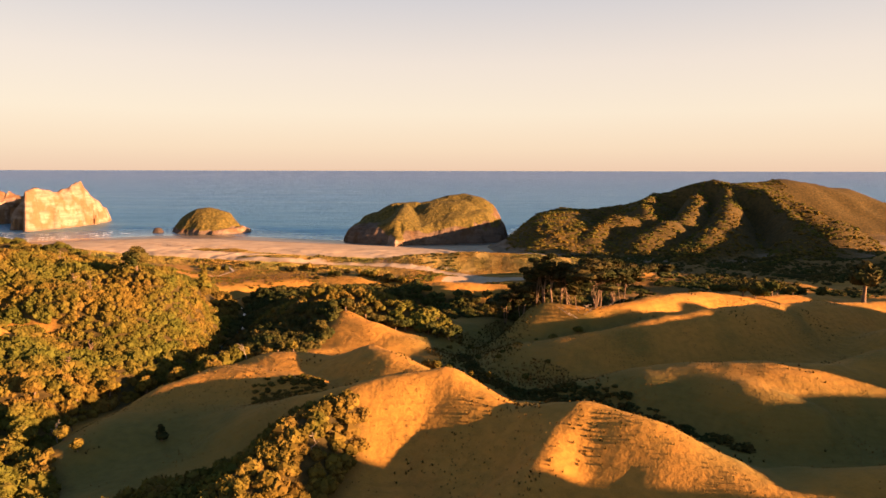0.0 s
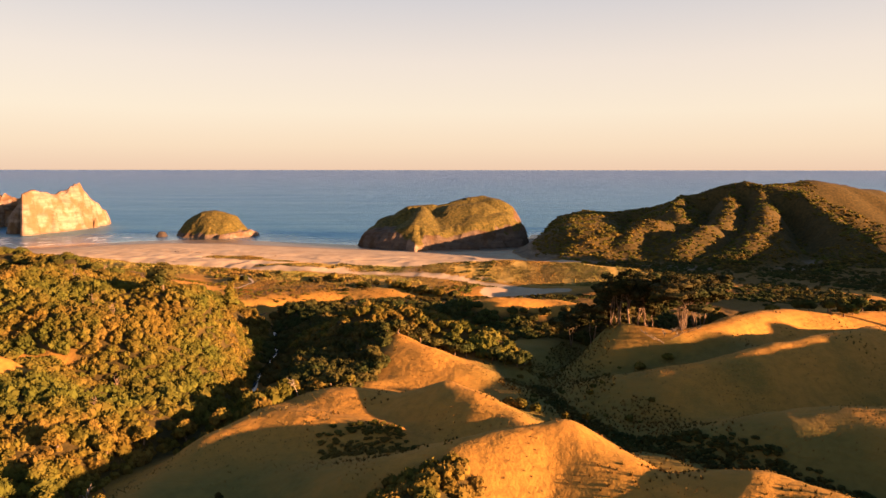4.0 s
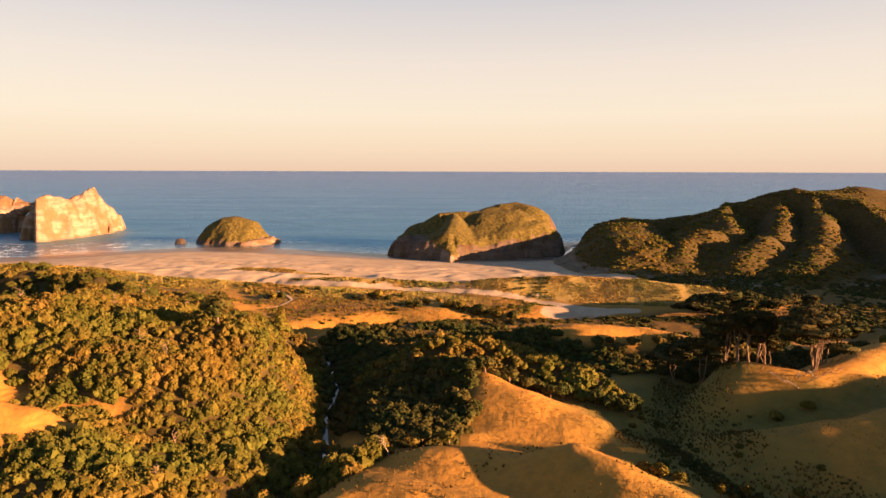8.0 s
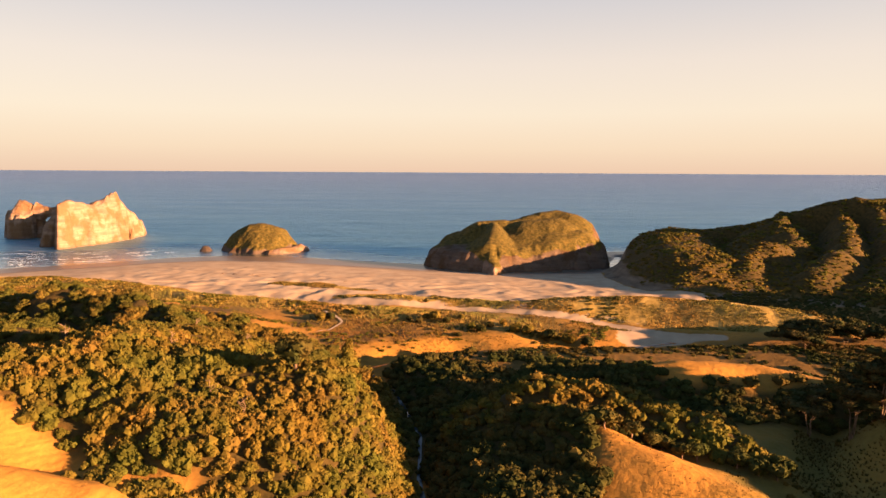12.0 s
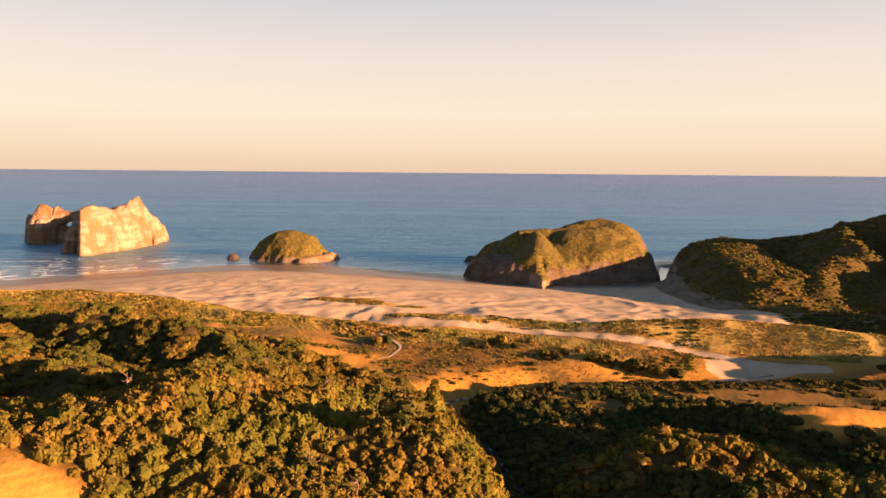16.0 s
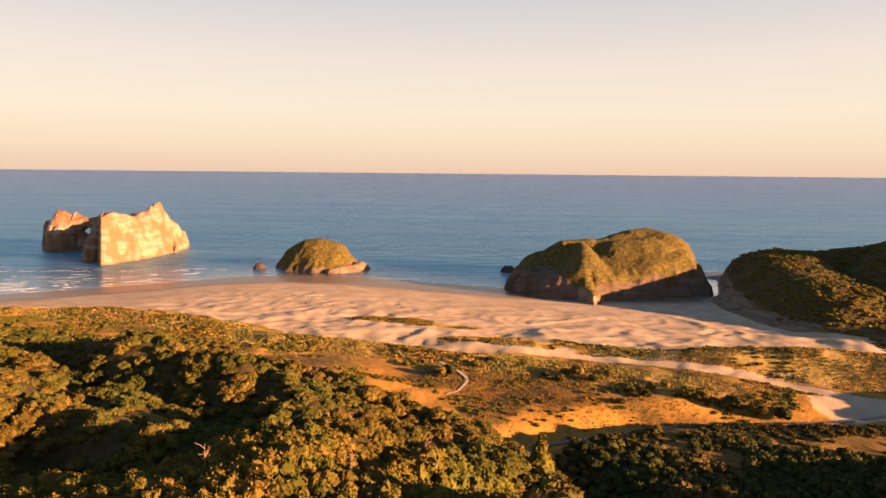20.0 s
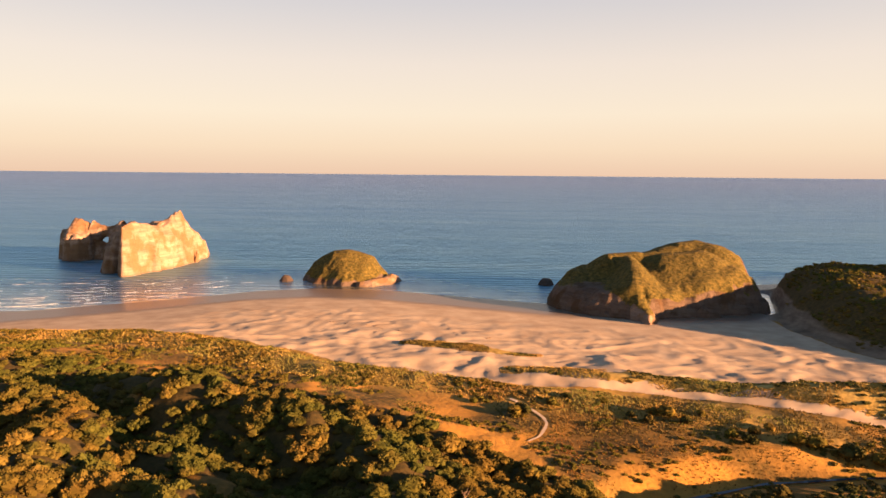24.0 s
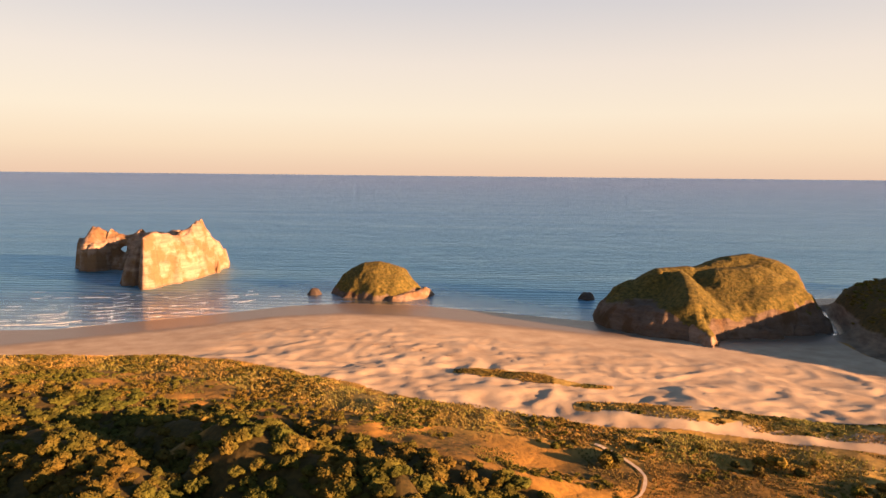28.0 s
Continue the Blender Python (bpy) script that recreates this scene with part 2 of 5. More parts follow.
def plain(name, col, rough=0.9, var=0.25, scale=1.0):
    m, n, l, b = material(name, rough, 0.2)
    f = noise_node(n, l, coords(n, l), scale, 4)
    l.new(ramp(n, l, f, [(0.3, tuple(c * (1 - var) for c in col)), (0.7, tuple(min(1, c * (1 + var)) for c in col))]), b.inputs["Base Color"])
    return m


M_GROUND = ground_material()
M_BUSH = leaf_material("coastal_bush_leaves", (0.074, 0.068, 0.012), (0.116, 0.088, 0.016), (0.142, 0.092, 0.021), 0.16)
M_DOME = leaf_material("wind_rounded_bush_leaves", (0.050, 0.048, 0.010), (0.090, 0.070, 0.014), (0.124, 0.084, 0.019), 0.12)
# dark leaves; in the gully their tone also stands in for shade
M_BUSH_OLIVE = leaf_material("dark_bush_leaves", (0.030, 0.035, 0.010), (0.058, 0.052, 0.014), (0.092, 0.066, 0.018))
M_CYPRESS = leaf_material("cypress_foliage", (0.024, 0.028, 0.010), (0.046, 0.042, 0.014), (0.078, 0.060, 0.020), 0.5)
M_TUSSOCK = leaf_material("dry_tussock_blades", (0.155, 0.098, 0.029), (0.235, 0.136, 0.040), (0.295, 0.178, 0.058), 0.05)
M_SEDGE = leaf_material("dune_grass_blades", (0.105, 0.086, 0.024), (0.180, 0.130, 0.036), (0.255, 0.172, 0.052), 0.08)
M_DUNE_GRASS = leaf_material("golden_dune_grass", (0.200, 0.150, 0.038), (0.350, 0.240, 0.064), (0.450, 0.310, 0.090), 0.12)
M_PASTURE_RUSH = leaf_material("dark_rush_clumps", (0.060, 0.048, 0.014), (0.100, 0.068, 0.018), (0.150, 0.090, 0.024), 0.1)
M_RUSH = leaf_material("red_brown_rush", (0.150, 0.084, 0.022), (0.230, 0.120, 0.030), (0.310, 0.152, 0.036), 0.1)
M_BARK = bark_material("grey_brown_bark", (0.10, 0.068, 0.045), (0.25, 0.170, 0.110))
M_DEAD = bark_material("bleached_dead_wood", (0.17, 0.135, 0.10), (0.32, 0.265, 0.205))
M_ROCK = rock_material("pale_sandstone", False, 0.58)
M_ROCK_GRASS = rock_material("sandstone_with_turf", True, 0.28)
M_ROCK_PALE = rock_material("worn_sandstone", True, 0.52)
M_ROCK_BROWN = rock_material("brown_sandstone", False, 0.45)
M_ROCK_DARK = plain("wet_dark_rock", (0.060, 0.045, 0.034), 0.6, 0.35, 0.6)
M_SEA = sea_material()
M_STREAM = plain("stream_water", (0.05, 0.06, 0.07), 0.06, 0.1, 0.5)
M_FOAM = plain("sea_foam", (0.58, 0.60, 0.60), 0.9, 0.1, 0.6)
M_PATH = plain("pale_gravel_path", (0.46, 0.375, 0.27), 0.95, 0.2, 0.8)

# ---- the land: one height function made of named landforms ----
def lattice(seed, k=256):
    return np.random.default_rng(seed).random((k, k))


LATTICES = [lattice(s) for s in range(8)]


def vnoise(x, y, size, seed=0):
    """Smooth value noise, -1 to 1, with cells of that size in metres."""
    g = LATTICES[seed % 8]
    u, v = np.asarray(x) / size + 37.3 * seed, np.asarray(y) / size + 11.7 * seed
    i, j = np.floor(u).astype(int), np.floor(v).astype(int)
    a, b = u - i, v - j
    a, b = a * a * (3 - 2 * a), b * b * (3 - 2 * b)
    i0, i1, j0, j1 = i % 256, (i + 1) % 256, j % 256, (j + 1) % 256
    return 2 * ((g[i0, j0] * (1 - a) + g[i1, j0] * a) * (1 - b) + (g[i0, j1] * (1 - a) + g[i1, j1] * a) * b) - 1


def fbm(x, y, size, octaves=4, seed=0):
    return sum(vnoise(x, y, size / 2 ** k, seed + k) / 2 ** k for k in range(octaves))


def along(x, y, pts):
    """Distance to a line of points, and what the points' further values are at the nearest place."""
    pts = np.array(pts, float)
    best = np.full(np.shape(x), 1e9)
    val = np.zeros((pts.shape[1] - 2,) + np.shape(x))
    for p, q in zip(pts[:-1], pts[1:]):
        d = q[:2] - p[:2]
        t = np.clip(((x - p[0]) * d[0] + (y - p[1]) * d[1]) / (d @ d), 0, 1)
        r = np.hypot(x - p[0] - t * d[0], y - p[1] - t * d[1])
        near = r < best
        best = np.where(near, r, best)
        for k in range(len(val)):
            val[k] = np.where(near, p[2 + k] + t * (q[2 + k] - p[2 + k]), val[k])
    return best, val


def inside(x, y, poly, soft=6.0):
    """1 inside a polygon, 0 outside, fading over soft metres at its edge."""
    px, py = [p[0] for p in poly], [p[1] for p in poly]
    hit = np.zeros(np.shape(x), bool)
    for i in range(len(poly)):
        x0, y0, x1, y1 = px[i - 1], py[i - 1], px[i], py[i]
        cross = ((y0 > y) != (y1 > y)) & (x < (x1 - x0) * (y - y0) / (y1 - y0 + 1e-9) + x0)
        hit ^= cross
    d, _ = along(x, y, list(poly) + [poly[0]])
    return np.clip(0.5 + np.where(hit, d, -d) / soft, 0, 1)


SHORE = [(-5000, 430), (-700, 470), (-425, 511), (-352, 554), (-300, 592), (-260, 606), (-205, 602), (-94, 562), (-14, 549), (46, 556), (62, 590),
         (75, 650), (200, 680), (480, 700), (900, 640), (5000, 600)]


def shore_y(x):
    return np.interp(x, [p[0] for p in SHORE], [p[1] for p in SHORE])


# the land's ridges: crest points (x, y, height), half width, steepness of the sides
RIDGES = []


def ridge(crest, width, steep):
    RIDGES.append((crest, width, steep))


# pasture in front: the near grass ridge, the cone behind it, the spur with bush along its far side
ridge([(-58, 141, 9), (-45, 137, 13.5), (-26, 133, 17.5), (1, 138, 22.7), (13, 125, 19.4), (27, 119.5, 22), (38, 112, 20.6), (45, 104.5, 18.2), (52, 96, 16.4)], 15.5, 1.8)
ridge([(1, 138, 22), (-4, 150, 15.5), (-6, 160, 15), (-20, 176, 17.2), (-31, 180, 12.5), (-47, 185, 12)], 12, 1.8)
ridge([(-34, 160, 12.5), (-47, 165, 12.2), (-62, 172, 12), (-73, 160, 11.5)], 10, 1.8)
ridge([(-50, 246, 14), (-38, 234, 15.5), (-32, 223, 15.8), (-23, 214, 14.5), (-13, 206, 12), (-5, 200, 10), (1, 194, 9)], 13, 1.8)
ridge([(-62, 252, 11), (-47, 251, 18.5), (-25, 246, 17.5), (-10, 238, 14.5), (3, 226, 9)], 12, 2.0)
ridge([(-19, 130, 18), (-27, 118, 17.2), (-31, 106, 14.5), (-33, 88, 11)], 10, 2.0)
ridge([(26, 119, 21.8), (20, 112, 19.2), (14, 104, 15.2), (10, 98, 12)], 9.5, 2.0)
# the bush hill, whose front stands steep over the gully
ridge([(-250, 170, 28), (-200, 200, 31), (-158, 232, 34.5), (-156, 262, 30)], 36, 2.2)
ridge([(-150, 226, 31), (-190, 232, 29), (-225, 240, 25)], 24, 2.0)
ridge([(-150, 262, 27), (-158, 292, 22), (-172, 312, 22), (-195, 325, 25.5), (-232, 345, 26.5), (-262, 378, 17), (-300, 410, 12)], 19, 2.0)
ridge([(-228, 236, 27), (-238, 268, 26), (-246, 298, 25), (-262, 330, 21), (-298, 355, 18)], 20, 2.2)
ridge([(-186, 264, 27), (-199, 273, 26), (-216, 280, 24), (-232, 284, 24)], 15, 2.2)
ridge([(-158, 222, 32), (-122, 210, 28), (-105, 211, 26), (-92, 214, 18)], 17, 3.2)
ridge([(-142, 230, 32), (-120, 228, 29), (-101, 226, 29)], 22, 2.4)
ridge([(-140, 232, 30), (-130, 250, 27.5), (-118, 268, 21)], 20, 2.0)
ridge([(-142, 220, 28), (-132, 193, 18), (-116, 170, 13), (-105, 148, 9)], 19, 2.0)
ridge([(-178, 178, 28), (-152, 184, 25), (-136, 187, 21)], 15, 2.0)
ridge([(-160, 296, 22), (-138, 285, 20), (-118, 284, 15)], 22, 2.0)
ridge([(-170, 345, 14), (-200, 380, 11), (-260, 405, 10)], 26, 2.0)
ridge([(-420, 150, 40), (-360, 260, 34), (-380, 360, 26)], 70, 2.0)
# the long dark hill, the broad lit mound before it and unseen rises added for shade
ridge([(7, 184, 9), (15, 185, 12), (35, 186, 16.8), (58, 190, 20.0), (77, 196, 22.2), (96, 204, 22.4), (118, 217, 20.5), (140, 228, 18.5), (170, 236, 18), (240, 235, 32), (330, 220, 55)], 16, 1.9)
ridge([(34, 152, 13), (46, 150, 17), (60, 149, 20.4), (74, 144, 21.4), (92, 143, 21.5), (104, 146, 23), (116, 148, 26), (132, 142, 32), (180, 120, 38), (260, 90, 48), (400, 60, 58)], 19, 2.2)
ridge([(60, 148, 19.5), (66, 136, 20), (72, 128, 18.5)], 13, 2.2)
ridge([(62, 97, 17.5), (72, 94, 19.5), (105, 86, 25), (150, 86, 35), (210, 72, 44), (300, 60, 50)], 17, 2.0)
# outside the view: unseen rises shaped to throw shade over the pasture
ridge([(110, 138, 29), (118, 133, 36), (128, 128, 39), (146, 126, 38)], 8, 2.2)
ridge([(130, 140, 34), (132, 147, 33.8), (133, 155, 34.2), (142, 163, 34), (165, 157, 36), (200, 148, 45), (260, 134, 54)], 22, 2.0)
ridge([(150, 186, 24), (172, 182, 32), (205, 178, 38), (255, 164, 48), (340, 140, 55)], 22, 2.0)
ridge([(60, 60, 17), (88, 56, 29), (125, 46, 46), (220, 12, 58)], 21, 2.0)
ridge([(-160, -30, 30), (-30, -80, 35), (120, -40, 38), (260, -20, 46)], 60, 2.0)
# knoll of the cypresses, the bare knoll, the foredune
ridge([(38, 226, 18.5), (50, 217, 18.3), (62, 222, 18.5), (96, 250, 18.5), (120, 256, 16), (150, 262, 14)], 16, 2.0)
ridge([(-16, 276, 14), (0, 275, 17), (24, 275, 16.5), (45, 262, 15)], 14, 2.0)
ridge([(-130, 418, 8.5), (-110, 412, 10.5), (-93, 406, 11), (-60, 403, 10.5), (-30, 394, 12), (-10, 391, 14), (8, 388, 16.2), (42, 378, 17.2), (70, 367, 16.2), (105, 354, 11)], 11, 2.4)
ridge([(-172, 461, 8.6), (-150, 456, 9.2), (-128, 447, 8.6), (-114, 446, 8)], 6, 2.0)
BANK = [(-420, 462, 9), (-310, 465, 10.5), (-240, 434, 10), (-203, 415, 10.8), (-170, 407, 9.8), (-142, 399, 8.8), (-119, 386, 9.8), (-93, 386, 9), (-60, 374, 8.6), (-30, 360, 7.8)]
ridge(BANK, 10, 2.0)
# the headland: its crest, a broad shoulder under it and the spurs that run down from it
ridge([(99, 622, 25), (110, 618, 27), (120, 616, 27), (150, 610, 28), (172, 605, 32), (191, 601, 40), (214, 593, 50), (240, 580, 57), (258, 560, 52), (280, 520, 38), (296, 498, 26)], 27, 2.2)
ridge([(110, 612, 27), (107, 588, 27), (98, 558, 26.5), (92, 520, 26), (91, 492, 26), (93, 472, 21), (100, 458, 13), (108, 448, 7)], 37, 2.8)
ridge([(190, 596, 36), (170, 560, 33), (150, 520, 25), (138, 480, 18)], 40, 2.4)
ridge([(196, 602, 44), (174, 564, 37), (157, 513, 30), (121, 489, 28), (106, 468, 19)], 20, 1.9)
ridge([(232, 588, 52), (206, 536, 40), (188, 500, 31), (160, 468, 26), (136, 448, 19), (122, 431, 9)], 19, 1.9)
ridge([(247, 580, 55), (232, 530, 40), (210, 486, 29), (182, 446, 22.5), (152, 424, 13), (142, 412, 7)], 20, 2.0)
ridge([(264, 550, 47), (262, 500, 37), (250, 450, 26), (232, 414, 12)], 18, 2.0)
ridge([(258, 600, 48), (300, 640, 51), (333, 650, 55), (366, 650, 50), (400, 650, 46), (430, 640, 33), (520, 600, 44), (640, 540, 60)], 52, 2.2)
# two slopes; their tall ends are unseen, added to block the low sun
ridge([(200, 420, 7), (256, 385, 13), (320, 360, 42), (450, 370, 70)], 30, 2.2)
ridge([(200, 325, 9), (240, 308, 18), (310, 300, 50), (420, 290, 80)], 34, 2.0)
STREAM = [(-92, 120, 4.5), (-88, 150, 3.6), (-72, 195, 3.2), (-77, 223, 2.8), (-78, 252, 2.4), (-88, 289, 2.0), (-102, 312, 1.8), (-95, 320, 1.8),
          (-59, 334, 2.4), (-30, 338, 3.0), (2, 338, 4.2), (24, 344, 5.0)]
VALLEYS = [([(80, 650, -3), (62, 604, -2), (52, 578, -0.8)], 6), ([(-95, 80, 6), *STREAM], 9), ([(95, 118, 12), (60, 116, 11), (40, 136, 11), (22, 158, 9), (9, 178, 8.5), (7, 202, 6), (14, 222, 5), (30, 245, 6)], 6), ([(4, 208, 5.5), (28, 205, 9.5), (52, 205, 14.5), (78, 211, 16.5)], 6),
           ([(-72, 195, 4), (-62, 200, 6), (-40, 200, 9)], 7), ([(-84, 104, 4.5), (-70, 118, 5), (-60, 130, 6.5)], 12), ([(-186, 282, 19), (-205, 293, 17), (-226, 314, 17)], 10), ([(-250, 386, 9), (-285, 402, 8)], 14)]
SAND_ROAD = [(-165, 424), (-150, 420), (-124, 404), (-78, 398), (-37, 387), (-9, 374), (20, 354), (40, 344)]
PATH_LINE = [(-129, 384), (-124.5, 379.8), (-120.7, 374.2), (-118.1, 368.2), (-117.9, 362.3), (-120, 356), (-122.5, 351.5), (-126, 347)]


def smax(a, b, k):
    h = np.clip(0.5 + 0.5 * (a - b) / k, 0, 1)
    return b + (a - b) * h + k * h * (1 - h)


def height(x, y):
    x, y = np.asarray(x, float), np.asarray(y, float)
    c = y - shore_y(x)                                       # metres seaward of the water's edge
    beach = np.interp(c, [-400, -260, -190, -165, -150, -110, -60, -28, 0, 40, 120, 400], [7.5, 6.2, 6.2, 7.2, 7.4, 5.2, 3.2, 1.6, 0.0, -1.5, -4, -8])
    z = beach
    # wind-blown sand: low crescents with sharp crests
    amount = np.interp(c, [-190, -165, -70, -35], [0, 1, 1, 0]) * np.interp(x, [-330, -280, 40, 70], [0, 1, 1, 0])
    wx, wy = x + 9 * vnoise(x, y, 26, 3), y + 8 * vnoise(x, y, 22, 4)
    z = z + 0.50 * amount * (1.5 * (1 - np.abs(vnoise(wx, wy * 2.0, 17, 1))) ** 2 + 0.95 * (1 - np.abs(vnoise(wx, wy * 2.4, 8, 2))) ** 2 - 0.8)
    base = z
    for pts, w, p in RIDGES:
        d, (zc,) = along(x, y, pts)
        z = smax(z, base + (zc - base) * np.exp(-(d / w) ** p), 1.6)
    for pts, w in VALLEYS:
        d, (zv,) = along(x, y, pts)
        z = zv + (z - zv) * (1 - np.exp(-(d / w) ** 2))
    d, _ = along(x, y, SAND_ROAD)
    z = z - 1.2 * np.exp(-(d / 6) ** 2)
    land = np.clip((z - 3) / 6, 0, 1) * np.clip((-c - 60) / 60, 0, 1)
    rough = 1 + 0.5 * np.clip((y - 470) / 60, 0, 1) * np.clip((x - 50) / 30, 0, 1)
    hollow = inside(x, y, LEFT_BUSH, 30)
    z = z + hollow * (1.6 * vnoise(x, y, 24, 6) + 1.5 * (1 - 2 * np.abs(vnoise(x, y, 15, 3))) * np.clip((y - 235) / 40, 0, 1))
    spine = np.clip((z - 10) / 12, 0, 1) * np.clip((y - 430) / 40, 0, 1) * np.clip((x - 70) / 30, 0, 1)     # small spurs down the headland
    z = z + spine * 2.4 * (1 - 2 * np.abs(vnoise(x * 0.8 + y * 0.6, (y * 0.8 - x * 0.6) * 0.35, 20, 5)))
    z = z + land * rough * (0.9 * fbm(x, y, 30, 3, 2) + 0.35 * fbm(x, y, 7, 3, 5))
    return z


def lines(*spans):
    """Grid lines: spans of (start, end, step)."""
    out = []
    for a, b, s in spans:
        out += list(np.linspace(a, b, max(2, int(round((b - a) / s)) + 1)))[:-1]
    return np.array(out + [spans[-1][1]])


GX = lines((-4900, -900, 500), (-900, -430, 22), (-430, -300, 4), (-300, 110, 1.7), (110, 310, 3), (310, 480, 6), (480, 900, 30), (900, 4900, 500))
GY = lines((-2500, -300, 300), (-300, 50, 18), (50, 480, 1.7), (480, 620, 2.6), (620, 720, 5), (720, 1300, 60), (1300, 4900, 600))

LEFT_BUSH = [(-430, 250), (-330, 215), (-240, 204), (-190, 206), (-176, 211), (-158, 206), (-150, 204), (-141, 200), (-131, 196), (-117, 195.5), (-123, 186), (-134, 178), (-147, 168), (-138, 130), (-118, 95), (-66, 98), (-70, 116), (-83, 132), (-90, 150), (-78, 168), (-62, 178), (-57, 190), (-70, 202), (-74, 215),
             (-84, 250), (-90, 290), (-112, 316), (-128, 330), (-160, 352), (-195, 372), (-230, 392), (-300, 415), (-430, 400)]
GULLY_BUSH = [(-84, 250), (-72, 214), (-58, 196), (-44, 192), (-38, 204), (-37, 222), (-34, 233), (-22, 230), (-8, 224), (3, 218), (6, 226), (-2, 238), (6, 248), (20, 248), (34, 247), (48, 246), (70, 250),
              (88, 264), (60, 286), (30, 298), (-10, 304), (-44, 312), (-70, 322), (-92, 306)]
HEAD_BUSH = [(68, 660), (60, 594), (42, 560), (36, 520), (37, 492), (39, 470), (45, 454), (60, 440), (80, 424), (108, 418), (125, 408), (160, 402), (200, 400), (240, 396), (300, 425), (420, 420), (640, 420), (640, 720), (60, 720)]
DARK_PATCH = [(-49, 156), (-44, 150), (-32, 148), (-24, 152), (-27, 159), (-36, 162), (-45, 161)]
FRONT_BUSH = [(-66, 98), (-46, 92), (-28, 90), (-20, 98), (-17, 108), (-15, 117), (-15, 127), (-21, 131), (-31, 127), (-40, 120), (-52, 113)]
FOREDUNE = [(-130, 421), (-126, 414), (-100, 404), (-60, 396), (-28, 386), (-6, 377), (20, 363), (50, 352), (84, 350), (92, 360), (74, 386), (44, 396), (6, 404), (-30, 404), (-75, 415), (-108, 421)]
BEACH_PATCH = [(-178, 466), (-176, 456), (-150, 448), (-130, 442), (-112, 444), (-128, 453), (-150, 464)]
HOLLOWS = [(-202, 291, 6), (-240, 321, 5), (-178, 281, 4), (-252, 352, 5), (-62, 311, 10), (-48, 301, 8), (5, 277, 14), (26, 274, 14), (40, 268, 9)]


def masks(x, y, z):
    c = y - shore_y(x)
    front = np.interp(x, [-5000, -700, -392, -342, -292, -254, -220, -188, -162, -136, -118, -78, -37, -9, 22, 48, 70, 72, 5000],
                      [380, 420, 466, 475, 474, 455, 439, 422, 411, 404, 399, 401, 391, 379, 364, 362, 366, 700, 700])
    sand = np.clip(0.5 + (y - front) / 5, 0, 1)
    fore, _ = along(x, y, [(-127, 418), (-110, 415), (-75, 408), (-48, 401), (-20, 395), (8, 388), (42, 377), (75, 364)])
    fw = np.interp(x, [-127, -110, -60, -30, -10, 10, 40], [2.5, 4.5, 6.5, 8, 12, 15, 20])
    sand = np.minimum(sand, np.clip(0.5 + (fore - fw - 3.6 * vnoise(x, y, 10, 5)) / 3, 0, 1))
    veg, _ = along(x, y, [(-172, 461), (-150, 456), (-128, 447), (-114, 446)])
    sand = np.minimum(sand, np.clip(0.5 + (veg - np.interp(x, [-172, -150, -114], [5.0, 7.5, 2.5]) - 2.0 * vnoise(x, y, 7, 1)) / 2.5, 0, 1))
    road, _ = along(x, y, SAND_ROAD)
    sand = np.maximum(sand, np.clip(0.5 + (np.interp(x, [-150, -20, 30], [2.5, 3, 5]) - road) / 3, 0, 1) * (x > -135))
    sand = np.maximum(sand, inside(x, y, [(4, 360), (0, 346), (6, 337), (22, 338), (34, 344), (28, 356)], 5))
    sand = sand * (1 - inside(x, y, HEAD_BUSH, 3) * np.clip((y - 425) / 10, 0, 1))
    wet = np.clip((c + 24) / 14, 0, 1) * np.clip((2.4 - z) / 1.0, 0, 1)
    bush = np.maximum.reduce([inside(x, y, p, 4) for p in (LEFT_BUSH, GULLY_BUSH, FRONT_BUSH)])
    for hx, hy, r in HOLLOWS:
        bush = bush * np.clip((np.hypot(x - hx, (y - hy) * 1.4) - r) / 3, 0, 1)
    scrub = np.clip(inside(x, y, [(-420, 470), (-420, 395), (-240, 395), (-165, 355), (-135, 352), (-60, 362), (-20, 352), (60, 352), (60, 410), (-118, 424), (-250, 462)], 14) * (0.62 + 0.9 * fbm(x, y, 24, 3, 1)), 0, 1)
    scrub = np.maximum(scrub, 0.75 * np.clip(inside(x, y, [(-100, 308), (-40, 318), (10, 300), (90, 280), (150, 300), (150, 350), (20, 335), (-60, 328)], 10), 0, 1))
    scrub = np.maximum(scrub, np.clip(inside(x, y, [(-130, 345), (-112, 318), (-60, 330), (-20, 340), (-60, 366), (-110, 372)], 10) * (0.55 + 0.9 * fbm(x, y, 15, 3, 4)), 0, 0.9))
    scrub = np.maximum(scrub, inside(x, y, HEAD_BUSH, 8) * np.clip((z - 4) / 3, 0, 1))
    scrub = np.maximum(scrub, 0.8 * inside(x, y, [(70, 372), (130, 345), (260, 330), (260, 440), (110, 450), (66, 450)], 14))
    scrub = scrub * np.clip((fore - np.interp(x, [-60, 0, 30], [6, 14, 22])) / 6, 0.12, 1)
    for hx, hy, r in HOLLOWS[:6]:
        scrub = np.maximum(scrub, 0.85 * np.clip((1.5 * r - np.hypot(x - hx, (y - hy) * 1.4)) / 4, 0, 1))
    bare = inside(x, y, HEAD_BUSH, 10) * np.clip((13 - z) / 6, 0, 1) * np.clip((120 - x) / 20, 0.6, 1)
    bush = np.maximum(bush, 0.8 * inside(x, y, HEAD_BUSH, 8) * np.clip((z - 8) / 4, 0, 1))
    return sand, wet, bush, scrub, bare


def sheet(name, V, F, mat, smooth=True):
    me = bpy.data.meshes.new(name)
    me.from_pydata(V, [], F)
    me.materials.append(mat)
    if smooth:
        me.shade_smooth()
    return me


